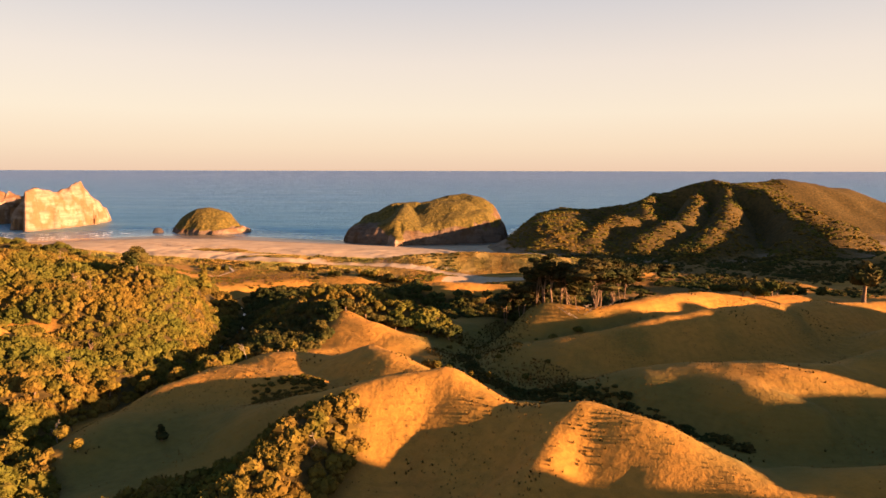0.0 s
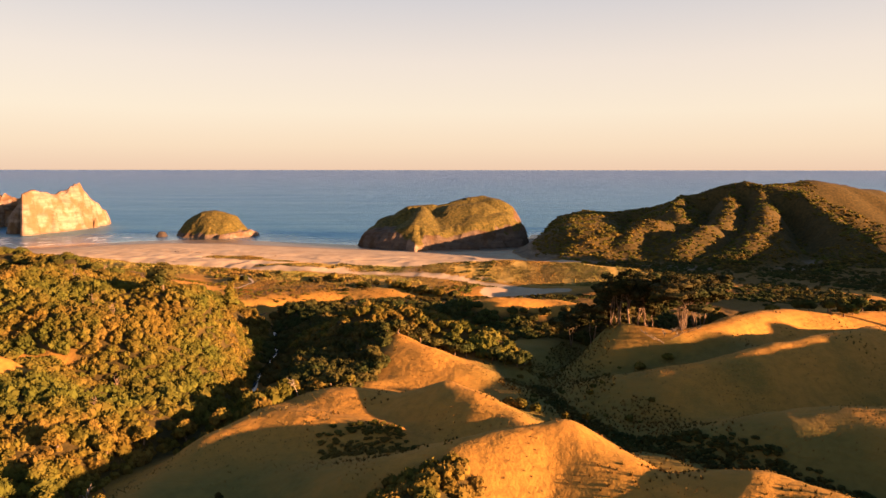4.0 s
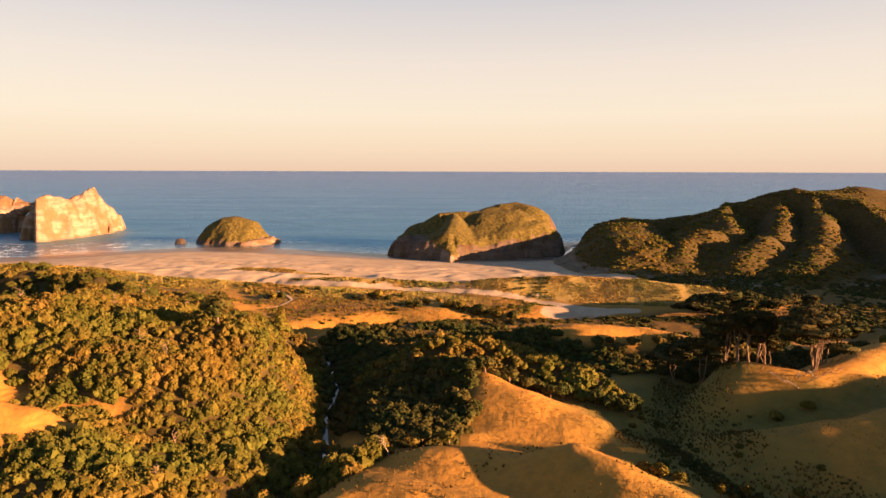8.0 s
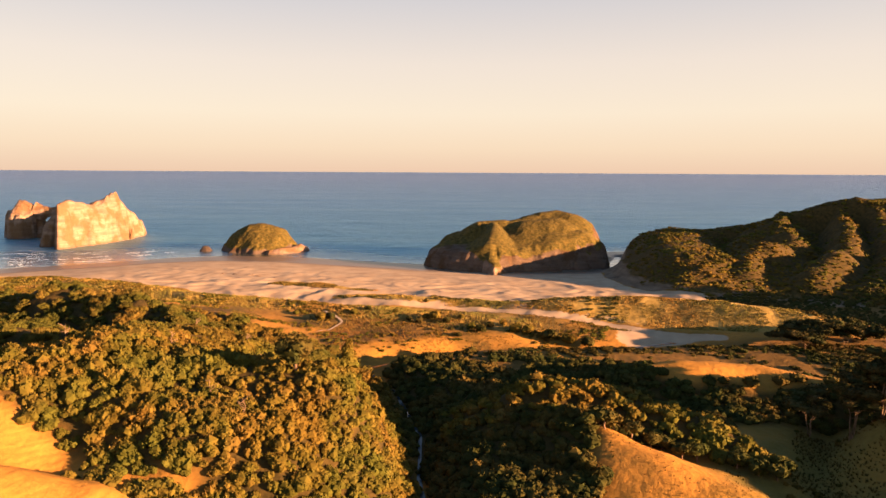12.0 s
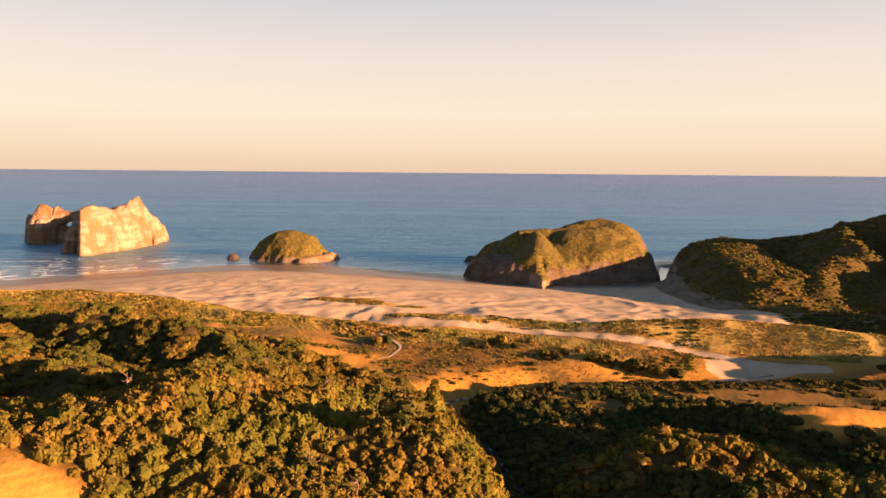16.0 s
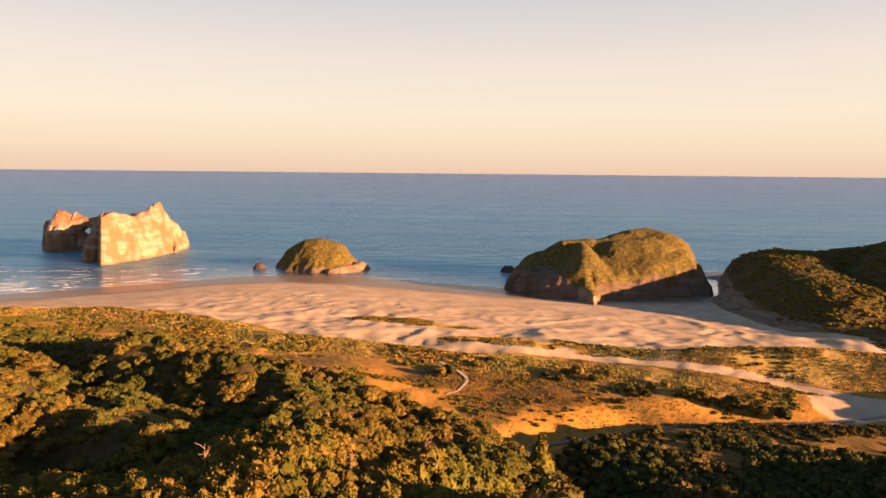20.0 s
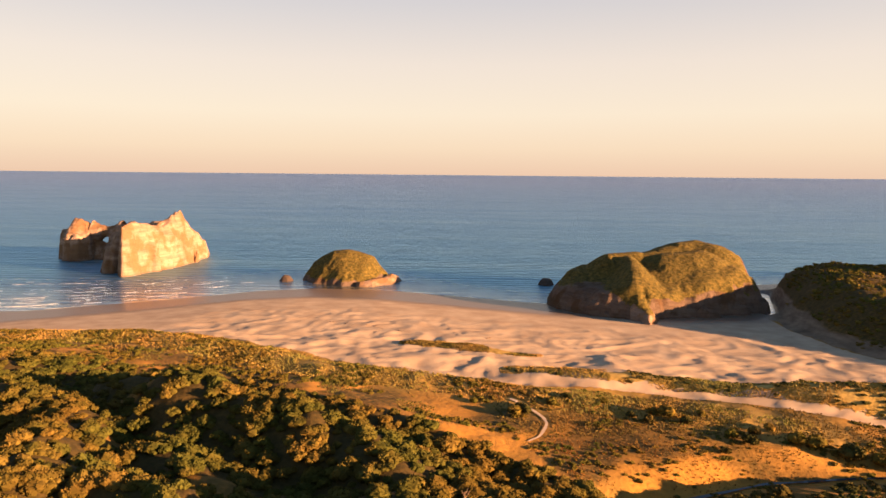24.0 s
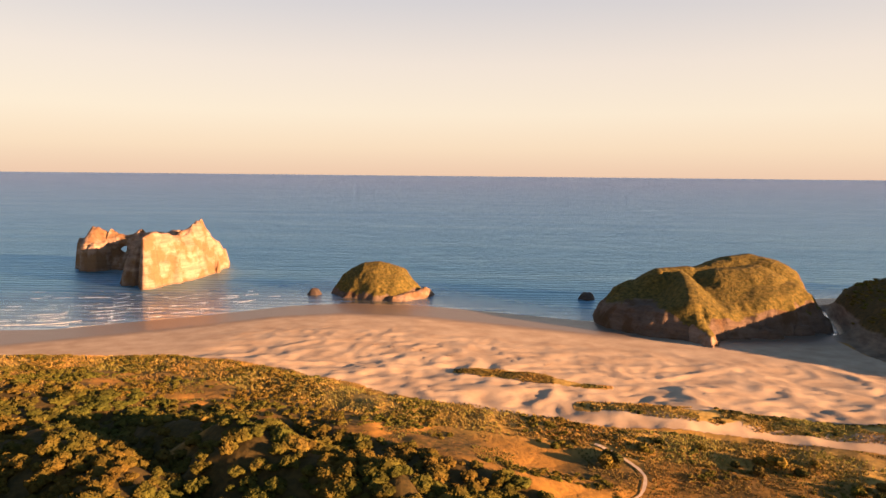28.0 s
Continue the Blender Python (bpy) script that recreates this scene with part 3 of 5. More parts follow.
def give(me, name, values):
    a = me.attributes.new(name, "FLOAT", "POINT")
    a.data.foreach_set("value", np.ascontiguousarray(values, np.float32))


def grid_faces(nx, ny):
    i, j = np.meshgrid(np.arange(nx - 1), np.arange(ny - 1), indexing="ij")
    a = (i * ny + j).ravel()
    return np.stack([a, a + ny, a + ny + 1, a + 1], 1)


X, Y = np.meshgrid(GX, GY, indexing="ij")
Z = height(X, Y)
SAND, WET, BUSH, SCRUB, BARE = masks(X, Y, Z)
ground_me = sheet("ground", np.stack([X.ravel(), Y.ravel(), Z.ravel()], 1), grid_faces(len(GX), len(GY)), M_GROUND)
# reach of the green shade tone painted along the pasture valleys
SHADE_GREEN = np.zeros(X.shape)
for line, reach in ((VALLEYS[2][0], 26), (VALLEYS[3][0], 14), (VALLEYS[5][0], 30)):
    SHADE_GREEN = np.maximum(SHADE_GREEN, np.exp(-(along(X, Y, line)[0] / reach) ** 2) * 0.8)
SEDGE = np.maximum(inside(X, Y, FOREDUNE, 6), 0.9 * inside(X, Y, BEACH_PATCH, 4))
SEDGE = np.maximum(SEDGE, 0.75 * np.exp(-(along(X, Y, BANK)[0] / 13) ** 2))
for key, arr in (("shade_green", SHADE_GREEN), ("sedge", SEDGE), ("sand", SAND), ("wet", WET), ("litter", BUSH), ("scrub", SCRUB), ("bare", BARE)):
    give(ground_me, key, arr.ravel())
ground = tagged(new("ground", ground_me), "rolling dry golden pasture falling to a pale sand beach", "ground", kind="structure")

# ---- the sea, which lifts very slightly far out, where the sheet ends ----
SXS = lines((-4900, -900, 400), (-900, 500, 14), (500, 4900, 400))
SYS = lines((380, 460, 20), (460, 1000, 7), (1000, 1600, 60), (1600, 4900, 220))
sx, sy = np.meshgrid(SXS, SYS, indexing="ij")
sz = np.interp(sy, [0, 1200, 4900], [0, 0, 55]) * np.clip((sy - 1200) / 3700, 0, 1) ** 0.6
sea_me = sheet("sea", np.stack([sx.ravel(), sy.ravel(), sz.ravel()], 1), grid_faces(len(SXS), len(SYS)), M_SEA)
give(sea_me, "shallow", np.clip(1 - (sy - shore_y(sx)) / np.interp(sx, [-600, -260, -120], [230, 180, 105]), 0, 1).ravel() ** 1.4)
# distance out to sea, for the painted haze and the fading swell lines
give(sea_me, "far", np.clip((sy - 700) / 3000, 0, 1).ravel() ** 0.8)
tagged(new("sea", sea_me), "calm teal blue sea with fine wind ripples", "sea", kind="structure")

# ---- rocks in the surf ----
def rock(name, outline, ridges, cliff, mat, seed, parent=None, edge=5.0, steep=2.2, rough=1.0, turf_from=99.0, turf_slope=1.1, cell=1.0, warp=3.0, floor=-2.5):
    """A rock of the shore: its outline at the water, ridges of (points with heights, half width), the height of the cliffs' top; warped and creased by noise."""
    out = np.array(outline, float)
    gx = np.arange(out[:, 0].min() - 6, out[:, 0].max() + 6, cell)
    gy = np.arange(out[:, 1].min() - 6, out[:, 1].max() + 6, cell)
    x, y = np.meshgrid(gx, gy, indexing="ij")
    wx = x + warp * (fbm(x, y, 15, 4, seed) + 0.5 * vnoise(x, y, 3.5, seed + 2))
    wy = y + warp * (fbm(x, y, 15, 4, seed + 3) + 0.5 * vnoise(x, y, 3.5, seed + 5))
    hit = inside(wx, wy, outline, 0.01) > 0.5
    d, _ = along(wx, wy, list(outline) + [outline[0]])
    d = np.where(hit, d, -d)
    top = np.full(x.shape, float(cliff))
    for pts, w in ridges:
        q, (zc,) = along(x + 0.4 * (wx - x), y + 0.4 * (wy - y), pts)
        top = smax(top, cliff + (zc - cliff) * np.exp(-(q / w) ** 2), 1.5)
    crease = (1 - np.abs(vnoise(wx, wy, 17, seed + 1))) ** 2 + 0.55 * (1 - np.abs(vnoise(wx, wy, 7, seed + 4))) ** 2 + 0.3 * (1 - np.abs(vnoise(wx, wy, 3, seed + 6))) ** 2
    top = top + rough * (3.2 * (crease - 0.75) + 0.5 * fbm(x, y, 4, 2, seed))
    rim = np.clip(d / edge, 0, 1)
    z = np.maximum(top, 0.5) * (1 - (1 - rim) ** steep)
    z = np.where(d < 0, floor * np.clip(-d / 2.0, 0.15, 1), z)
    step = 3.0 + 0.6 * vnoise(x, y, 20, seed)                    # ledges along the bedding on the cliffs
    z = np.where(rim < 1, z + 0.35 * rough * np.sin(6.2832 * z / step) * np.clip(z / 3, 0, 1), z)
    gz = np.hypot(*np.gradient(z, cell))
    for _ in range(2):
        gz[1:-1, 1:-1] = (gz[1:-1, 1:-1] * 2 + gz[:-2, 1:-1] + gz[2:, 1:-1] + gz[1:-1, :-2] + gz[1:-1, 2:]) / 6
    turf = np.clip((z - turf_from - 5 * fbm(x, y, 24, 3, seed)) / 5 + 0.5, 0, 1) * np.clip((turf_slope - gz) / 0.35 + 0.5, 0, 1)
    F = grid_faces(len(gx), len(gy))
    keep = (d.ravel()[F] > -3.0).any(1)
    me = sheet(name, np.stack([x.ravel(), y.ravel(), z.ravel()], 1), F[keep], mat)
    give(me, "turf", turf.ravel())
    bm = bmesh.new()
    bm.from_mesh(me)
    bmesh.ops.delete(bm, geom=[v for v in bm.verts if not v.link_faces], context="VERTS")
    bm.to_mesh(me)
    bm.free()
    ob = new(name, me)
    if parent:
        ob.parent = parent
    return ob


def thing(name, label, category, at=(0, 0, 0), group=""):
    e = new(name)
    e.location = at
    return tagged(e, label, category, group)


arch = thing("arch_rock", "pale sandstone sea stack with a natural arch, standing in shallow surf", "sea stack")
rock("sunlit_rock", [(-452, 712), (-444, 696), (-429, 682), (-424, 694), (-418, 715), (-413, 745), (-409, 775), (-412, 805), (-418, 826), (-428, 836), (-438, 812), (-446, 780), (-450, 745)],
     [([(-434, 692, 40), (-432, 700, 45), (-430, 718, 42), (-428, 738, 41)], 12), ([(-428, 742, 43), (-423, 758, 50), (-422, 768, 49)], 12), ([(-422, 780, 40), (-422, 798, 29), (-423, 816, 15)], 11)], 15, M_ROCK, 3, arch, edge=6.5, steep=2.4, rough=1.5, warp=3.6)
rock("brown_buttress", [(-468, 712), (-460, 700), (-448, 696), (-438, 706), (-442, 728), (-456, 736), (-470, 728)], [([(-464, 718, 17), (-452, 712, 30), (-441, 706, 43)], 10)], 7, M_ROCK_BROWN, 6, arch, edge=5, rough=1.2)
rock("seaward_rock", [(-552, 786), (-540, 772), (-524, 768), (-512, 785), (-514, 804), (-530, 812), (-548, 804)],
     [([(-532, 785, 40), (-525, 787, 37)], 8)], 26, M_ROCK, 5, arch, edge=4, steep=2.8, rough=1.1)
rock("arch_wall", [(-500, 784), (-470, 772), (-445, 780), (-445, 806), (-475, 810), (-500, 802)], [([(-498, 793, 32), (-470, 792, 34), (-452, 792, 37)], 10)], 22, M_ROCK, 6, arch, edge=4, steep=2.8, rough=0.9)

isle = thing("turf_island", "steep brown sandstone island capped with olive turf, joined to the beach", "island")
rock("turf_dome", [(-90, 604), (-88, 578), (-70, 559), (-52, 549), (-41, 540), (-30, 547), (-19, 554), (2, 561), (31, 572), (52, 582), (62, 606), (60, 640), (36, 664), (-20, 668), (-60, 652), (-84, 628)],
     [([(-60, 618, 25), (-46, 616, 33.5), (-26, 620, 35)], 20), ([(-12, 624, 35), (4, 632, 40), (20, 636, 42.5), (30, 628, 40)], 30), ([(-34, 606, 34), (-36, 584, 29), (-39, 562, 21), (-40, 550, 13)], 14), ([(-84, 604, 12.5), (-72, 606, 15)], 9), ([(10, 596, 27), (34, 600, 28)], 20), ([(-6, 612, 34.5), (8, 612, 36), (18, 614, 37)], 26)],
     15, M_ROCK_GRASS, 2, isle, edge=19, steep=2.4, rough=0.16, turf_from=13, turf_slope=1.75, cell=1.0, warp=2.6)
rock("rock_spur", [(-50, 566), (-48, 550), (-45, 538), (-39, 529), (-33, 536), (-27, 548), (-23, 562), (-28, 572), (-42, 574)],
     [([(-38, 566, 19), (-39, 554, 14), (-40, 543, 8)], 9)], 3.5, M_ROCK_PALE, 5, isle, edge=5, rough=0.7, turf_from=11, turf_slope=1.8)
for (x, y, rx, ry, tall), k in (((6, 562, 9, 4, 8), 3), ((30, 573, 8, 4, 8), 4), ((50, 588, 7, 7, 11), 6)):
    rock("rock_buttress", [(x + rx * math.cos(a) * (1 + 0.2 * math.sin(3 * a + k)), y + ry * math.sin(a)) for a in np.linspace(0, 6.28, 11)[:-1]], [([(x - 3, y + 2, tall), (x + 3, y + 3, tall * 0.8)], 7)], 4, M_ROCK_GRASS, k, isle, edge=3, rough=0.6, warp=1.5)

islet = thing("small_island", "small rounded turf-topped rock island in the surf", "island")
rock("turf_dome", [(-283, 684), (-268, 665), (-246, 656), (-224, 658), (-210, 670), (-206, 690), (-216, 710), (-250, 716), (-276, 704)],
     [([(-270, 692, 17), (-256, 692, 24), (-244, 690, 25), (-226, 690, 20), (-217, 690, 14)], 22)], 8, M_ROCK_GRASS, 4, islet, edge=17, steep=2.2, rough=0.22, turf_from=2, turf_slope=2.4, warp=2.0)
rock("pale_foot", [(-236, 661), (-232, 653), (-219, 655), (-206, 666), (-199, 682), (-201, 697), (-209, 700), (-213, 684), (-222, 668)], [([(-230, 658, 3), (-216, 666, 5), (-208, 678, 6.5), (-207, 692, 4)], 7)], 2.0, M_ROCK_PALE, 7, islet, edge=6, rough=0.4, warp=1.4)
tagged(rock("sea_boulder", [(-300, 676), (-297, 672), (-291, 672), (-288, 677), (-290, 683), (-297, 683)], [([(-296, 678, 6.2), (-291, 678, 4.4)], 4)], 2.0, M_ROCK_DARK, 1, edge=4.5, steep=2.0, rough=0.4, cell=0.5, warp=1.0),
       "dark wet boulder standing in shallow water", "boulder")
tagged(rock("reef_rock", [(-89, 676), (-82, 672), (-75, 676), (-75, 684), (-84, 686)], [([(-84, 679, 5.5), (-80, 679, 5)], 5)], 2.5, M_ROCK_DARK, 6, edge=3, rough=0.4, cell=0.5, warp=1.0),
       "low black rock awash in the sea", "boulder")


def lintel(name, a, b, thick, deep, mat, seed, parent):
    """A ragged natural bridge of rock between two places."""
    a, b = np.array(a, float), np.array(b, float)
    n, m = 26, 28
    V = []
    for i in range(n):
        t = i / (n - 1)
        c = a + (b - a) * t
        sag = 2.0 * math.sin(3.14 * t)
        for k in range(m):
            g = 6.2832 * k / m
            r = 1 + 0.16 * float(fbm(i * 2.0 + 9 * seed, k * 2.0, 9, 3, seed))
            V.append((c[0] + 0.7 * float(vnoise(k * 2.0, i * 2.0, 5, seed)), c[1] + deep * math.cos(g) * r, c[2] + (thick + 0.9 * (1 - math.sin(3.14 * t)) * thick) * math.sin(g) * r + (sag if math.sin(g) < 0 else 0)))
    F = [(i * m + k, (i + 1) * m + k, (i + 1) * m + (k + 1) % m, i * m + (k + 1) % m) for i in range(n - 1) for k in range(m)]
    me = sheet(name, V, F, mat)
    give(me, "turf", np.zeros(len(V)))
    ob = new(name, me)
    ob.parent = parent
    return ob


lintel("arch_bridge", (-518, 790, 26.5), (-488, 792, 26), 6.4, 8.0, M_ROCK, 3, arch)
rock("arch_sill", [(-522, 784), (-508, 778), (-494, 784), (-494, 800), (-508, 804), (-522, 800)], [([(-520, 791, 24), (-508, 791, 15), (-496, 791, 25)], 8)], 9, M_ROCK, 2, arch, edge=4, rough=0.6)

# ---- plants ----
def ico(sub):
    """Vertices and faces of a ball; 0 is the plain twenty-sided one."""
    if sub == 0:
        g = (1 + 5 ** 0.5) / 2
        V = np.array([(a * p, b * q, 0) for a, b in ((1, g),) for p in (-1, 1) for q in (-1, 1)])
        V = np.concatenate([V, V[:, [2, 0, 1]], V[:, [1, 2, 0]]]) / (1 + g * g) ** 0.5
        near = [[j for j in range(12) if j != i and np.linalg.norm(V[i] - V[j]) < 1.2] for i in range(12)]
        F = [(i, j, k) for i in range(12) for j in near[i] for k in near[i] if i < j < k and k in near[j]]
        return V, np.array([f if np.dot(np.cross(V[f[1]] - V[f[0]], V[f[2]] - V[f[0]]), V[f[0]]) > 0 else f[::-1] for f in F])
    bm = bmesh.new()
    bmesh.ops.create_icosphere(bm, subdivisions=sub, radius=1.0)
    bm.verts.ensure_lookup_table()
    V = np.array([v.co[:] for v in bm.verts])
    F = np.array([[v.index for v in f.verts] for f in bm.faces])
    bm.free()
    return V, F


ICO0, ICO1, ICO2 = ico(0), ico(1), ico(2)


def leaf_tufts(rng, centre, normal, size, blades):
    """Little three-cornered sprays of leaves round a place, standing off along normal."""
    n = len(centre)
    d = normal[:, None, :] + rng.normal(0, 0.75, (n, blades, 3))
    d /= np.linalg.norm(d, axis=2, keepdims=True)
    s = np.cross(d, rng.normal(0, 1, (n, blades, 3)))
    s /= np.linalg.norm(s, axis=2, keepdims=True) + 1e-9
    w = size * rng.uniform(0.6, 1.3, (n, blades, 1))
    a = centre[:, None, :] - d * w * 0.25
    V = np.stack([a - s * w * 0.55, a + s * w * 0.55, a + d * w * 1.1], 2).reshape(-1, 3)
    return V, np.arange(len(V)).reshape(-1, 3)


def crown(seed, lumps=5, core=ICO1, tufts=60, flat=0.75, tuft=0.34):
    """A bush crown of unit radius: a few lumpy masses with sprays of leaves over them. Stands on z = 0."""
    rng = np.random.default_rng(seed)
    Vs, Fs, k = [], [], 0
    heads = [(0, 0, 0.55 * flat, 0.72)] + [(0.55 * math.cos(a), 0.55 * math.sin(a), rng.uniform(0.3, 0.75) * flat, rng.uniform(0.34, 0.52))
                                           for a in np.linspace(0, 6.28, lumps, endpoint=False) + rng.uniform(0, 1)]
    for hx, hy, hz, hr in heads:
        V, F = core if hr > 0.6 else ICO0
        V = V * (1 + rng.uniform(-0.22, 0.22, (len(V), 1))) * hr * np.array([1, 1, flat]) + np.array([hx, hy, hz])
        Vs.append(V), Fs.append(F + k)
        k += len(V)
        m = int(tufts * hr * hr / sum(h[3] ** 2 for h in heads))
        nrm = rng.normal(0, 1, (m, 3))
        nrm[:, 2] = np.abs(nrm[:, 2]) * 0.9
        nrm /= np.linalg.norm(nrm, axis=1, keepdims=True)
        V, F = leaf_tufts(rng, nrm * hr * np.array([1, 1, flat]) * 0.97 + np.array([hx, hy, hz]), nrm, tuft, 1)
        Vs.append(V), Fs.append(F + k)
        k += len(V)
    return np.concatenate(Vs), np.concatenate(Fs)


def strew(name, variants, xy, size, mat, label, category, tall=None, sink=0.25, seed=0):
    """Many plants of some variants at their places, joined as one thing of kind stuff."""
    rng = np.random.default_rng(seed)
    x, y = xy[:, 0], xy[:, 1]
    z = height(x, y)
    Vs, Fs, k = [], [], 0
    pick = rng.integers(0, len(variants), len(x))
    turn = rng.uniform(0, 6.28, len(x))
    tall = size if tall is None else tall
    for v, (V, F) in enumerate(variants):
        s = np.where(pick == v)[0]
        if not len(s):
            continue
        c, si = np.cos(turn[s])[:, None], np.sin(turn[s])[:, None]
        W = np.stack([(V[None, :, 0] * c - V[None, :, 1] * si) * size[s][:, None] + x[s][:, None],
                      (V[None, :, 0] * si + V[None, :, 1] * c) * size[s][:, None] + y[s][:, None],
                      (V[None, :, 2] - sink) * tall[s][:, None] + z[s][:, None]], 2)
        G = F[None] + (np.arange(len(s)) * len(V))[:, None, None] + k
        Vs.append(W.reshape(-1, 3)), Fs.append(G.reshape(-1, 3))
        k += len(s) * len(V)
    me = sheet(name, np.concatenate(Vs), np.concatenate(Fs), mat, smooth=False)
    return tagged(new(name, me), label, category, kind="stuff")


def scatter(poly, step, seed, keep=None):
    """Jittered places inside a polygon."""
    rng = np.random.default_rng(seed)
    xs, ys = [p[0] for p in poly], [p[1] for p in poly]
    gx, gy = np.meshgrid(np.arange(min(xs), max(xs), step), np.arange(min(ys), max(ys), step), indexing="ij")
    x, y = (g.ravel() + rng.uniform(-0.48, 0.48, g.size) * step for g in (gx, gy))
    ok = inside(x, y, poly, 0.5) > 0.5
    x, y = x[ok], y[ok]
    if keep is not None:
        ok = keep(x, y, rng)
        x, y = x[ok], y[ok]
    return np.stack([x, y], 1)


def clear_of_hollows(x, y, rng):
    ok = np.ones(len(x), bool)
    for hx, hy, r in HOLLOWS:
        ok &= np.hypot(x - hx, (y - hy) * 1.4) > r * rng.uniform(0.8, 1.15, len(x))
    d, _ = along(x, y, STREAM)
    return ok & (d > 1.3)


CROWNS = [crown(s, 4, ICO1, 76, tuft=0.2) for s in range(8)]
CROWNS_DOME = [crown(20 + s, 7, ICO1, 230, flat=0.66, tuft=0.125) for s in range(8)]
CROWNS_LOW = [crown(60 + s, 4, ICO1, 56, flat=0.62, tuft=0.2) for s in range(6)]
CROWNS_FAR = [crown(40 + s, 1, ICO0, 22, tuft=0.3) for s in range(6)]
SHRUBS = [crown(80 + s, 3, ICO0, 44, 0.8, 0.38) for s in range(6)]

rng = np.random.default_rng(5)
pts = scatter(LEFT_BUSH, 2.2, 1, clear_of_hollows)
rng.shuffle(pts)
lee = np.clip((pts[:, 1] - 235) / 50, 0, 1)                      # rounder and wider heads towards the sea
pts = pts[(lee < 0.5) | (rng.random(len(pts)) < 0.40)]
lee = np.clip((pts[:, 1] - 235) / 50, 0, 1)
near = (pts[:, 1] < 350) & (pts[:, 0] > -300)
size = (0.85 + 1.7 * rng.random(len(pts)) ** 1.7) * (1 + 0.45 * lee) * (1 + 0.3 * vnoise(pts[:, 0], pts[:, 1], 11, 2))
front, sea_side = near & (lee < 0.5), near & (lee >= 0.5)
strew("bush_canopy", CROWNS, pts[front], size[front], M_BUSH, "dense sunlit coastal bush, rounded olive and golden crowns", "bush", size[front] * rng.uniform(1.25, 1.7, front.sum()), seed=1, sink=0.3)
size[sea_side] = 1.2 + 2.3 * rng.random(sea_side.sum()) ** 1.5
strew("rounded_bush_canopy", CROWNS_DOME, pts[sea_side], size[sea_side], M_DOME, "wind-rounded domes of coastal bush with dark gaps between", "bush", size[sea_side] * rng.uniform(1.0, 1.45, sea_side.sum()), seed=3, sink=0.12)
strew("bush_canopy_beyond", CROWNS_LOW, pts[~near], size[~near] * 0.95, M_DOME, "low wind-shorn coastal bush on the hill's seaward side", "bush", size[~near] * rng.uniform(0.75, 1.1, (~near).sum()), seed=2, sink=0.15)
STEEP_FRONT = [(-142, 193), (-118, 188), (-96, 186), (-80, 198), (-76, 214), (-82, 236), (-94, 236), (-100, 214), (-124, 210), (-142, 206)]
pts = scatter(STEEP_FRONT, 2.1, 8, clear_of_hollows)
size = 0.9 + 1.3 * rng.random(len(pts)) ** 1.4
strew("steep_bush_canopy", CROWNS, pts, size, M_BUSH, "bush crowding the steep face over the gully", "bush", size * rng.uniform(1.2, 1.6, len(pts)), seed=9, sink=0.3)
pts = scatter(GULLY_BUSH, 2.9, 3, clear_of_hollows)
size = rng.uniform(1.4, 2.9, len(pts))
tall = size * rng.uniform(0.9, 1.4, len(pts))
# lighter leaves near the crest paint sunlight, darker ones elsewhere paint shade
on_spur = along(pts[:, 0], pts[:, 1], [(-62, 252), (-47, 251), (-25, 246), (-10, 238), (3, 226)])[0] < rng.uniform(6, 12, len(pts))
strew("gully_bush", CROWNS, pts[~on_spur], size[~on_spur], M_BUSH_OLIVE, "bush filling the gully, dark green to stand for its shade", "bush", tall[~on_spur], seed=4)
strew("spur_bush", CROWNS, pts[on_spur], size[on_spur], M_BUSH, "bush along the crest of the spur, golden olive as if sunlit", "bush", tall[on_spur], seed=5)
pts = scatter(HEAD_BUSH, 2.7, 6, lambda x, y, r: (height(x, y) > 9 + 3 * vnoise(x, y, 14, 2)) & (np.abs(height(x + 3, y) - height(x - 3, y)) < 4.6 + 3 * vnoise(x, y, 9, 4)) & (y < 672) & (x < 330) & (fbm(x, y, 34, 3, 2) > r.uniform(-1.9, 0.0, len(x))))
size = 0.8 + 2.0 * rng.random(len(pts)) ** 2.0
strew("headland_bush", CROWNS_FAR, pts, size, M_BUSH, "low olive bush and turf covering the steep headland", "bush", size * rng.uniform(0.5, 0.8, len(pts)), seed=7, sink=0.35)
BACK_FLAT = [(76, 376), (92, 348), (108, 322), (140, 296), (200, 290), (270, 305), (310, 400), (210, 424), (125, 438), (104, 444), (66, 424)]
pts = scatter(BACK_FLAT, 2.7, 35, lambda x, y, r: fbm(x, y, 20, 3, 3) > r.uniform(-1.0, 0.3, len(x)))
size = rng.uniform(0.8, 2.2, len(pts))
strew("back_dune_scrub", CROWNS_FAR, pts, size, M_BUSH_OLIVE, "dark scrub on the flat below the headland", "scrub", size * rng.uniform(0.6, 1.0, len(pts)), seed=36)
pts = scatter(DARK_PATCH, 1.25, 31, lambda x, y, r: fbm(x, y, 7, 3, 2) > r.uniform(-0.7, 0.35, len(x)))
size = rng.uniform(0.4, 1.1, len(pts))
strew("hollow_scrub", SHRUBS, pts, size, M_DOME, "dark brown scrub in a hollow of the pasture", "scrub", size * 0.7, seed=32)
pts = scatter(FRONT_BUSH, 2.3, 8)
size = rng.uniform(1.1, 2.2, len(pts))
strew("slope_bush", CROWNS, pts, size, M_BUSH, "patch of bush on the pasture's slope", "bush", size * 1.3, seed=9)

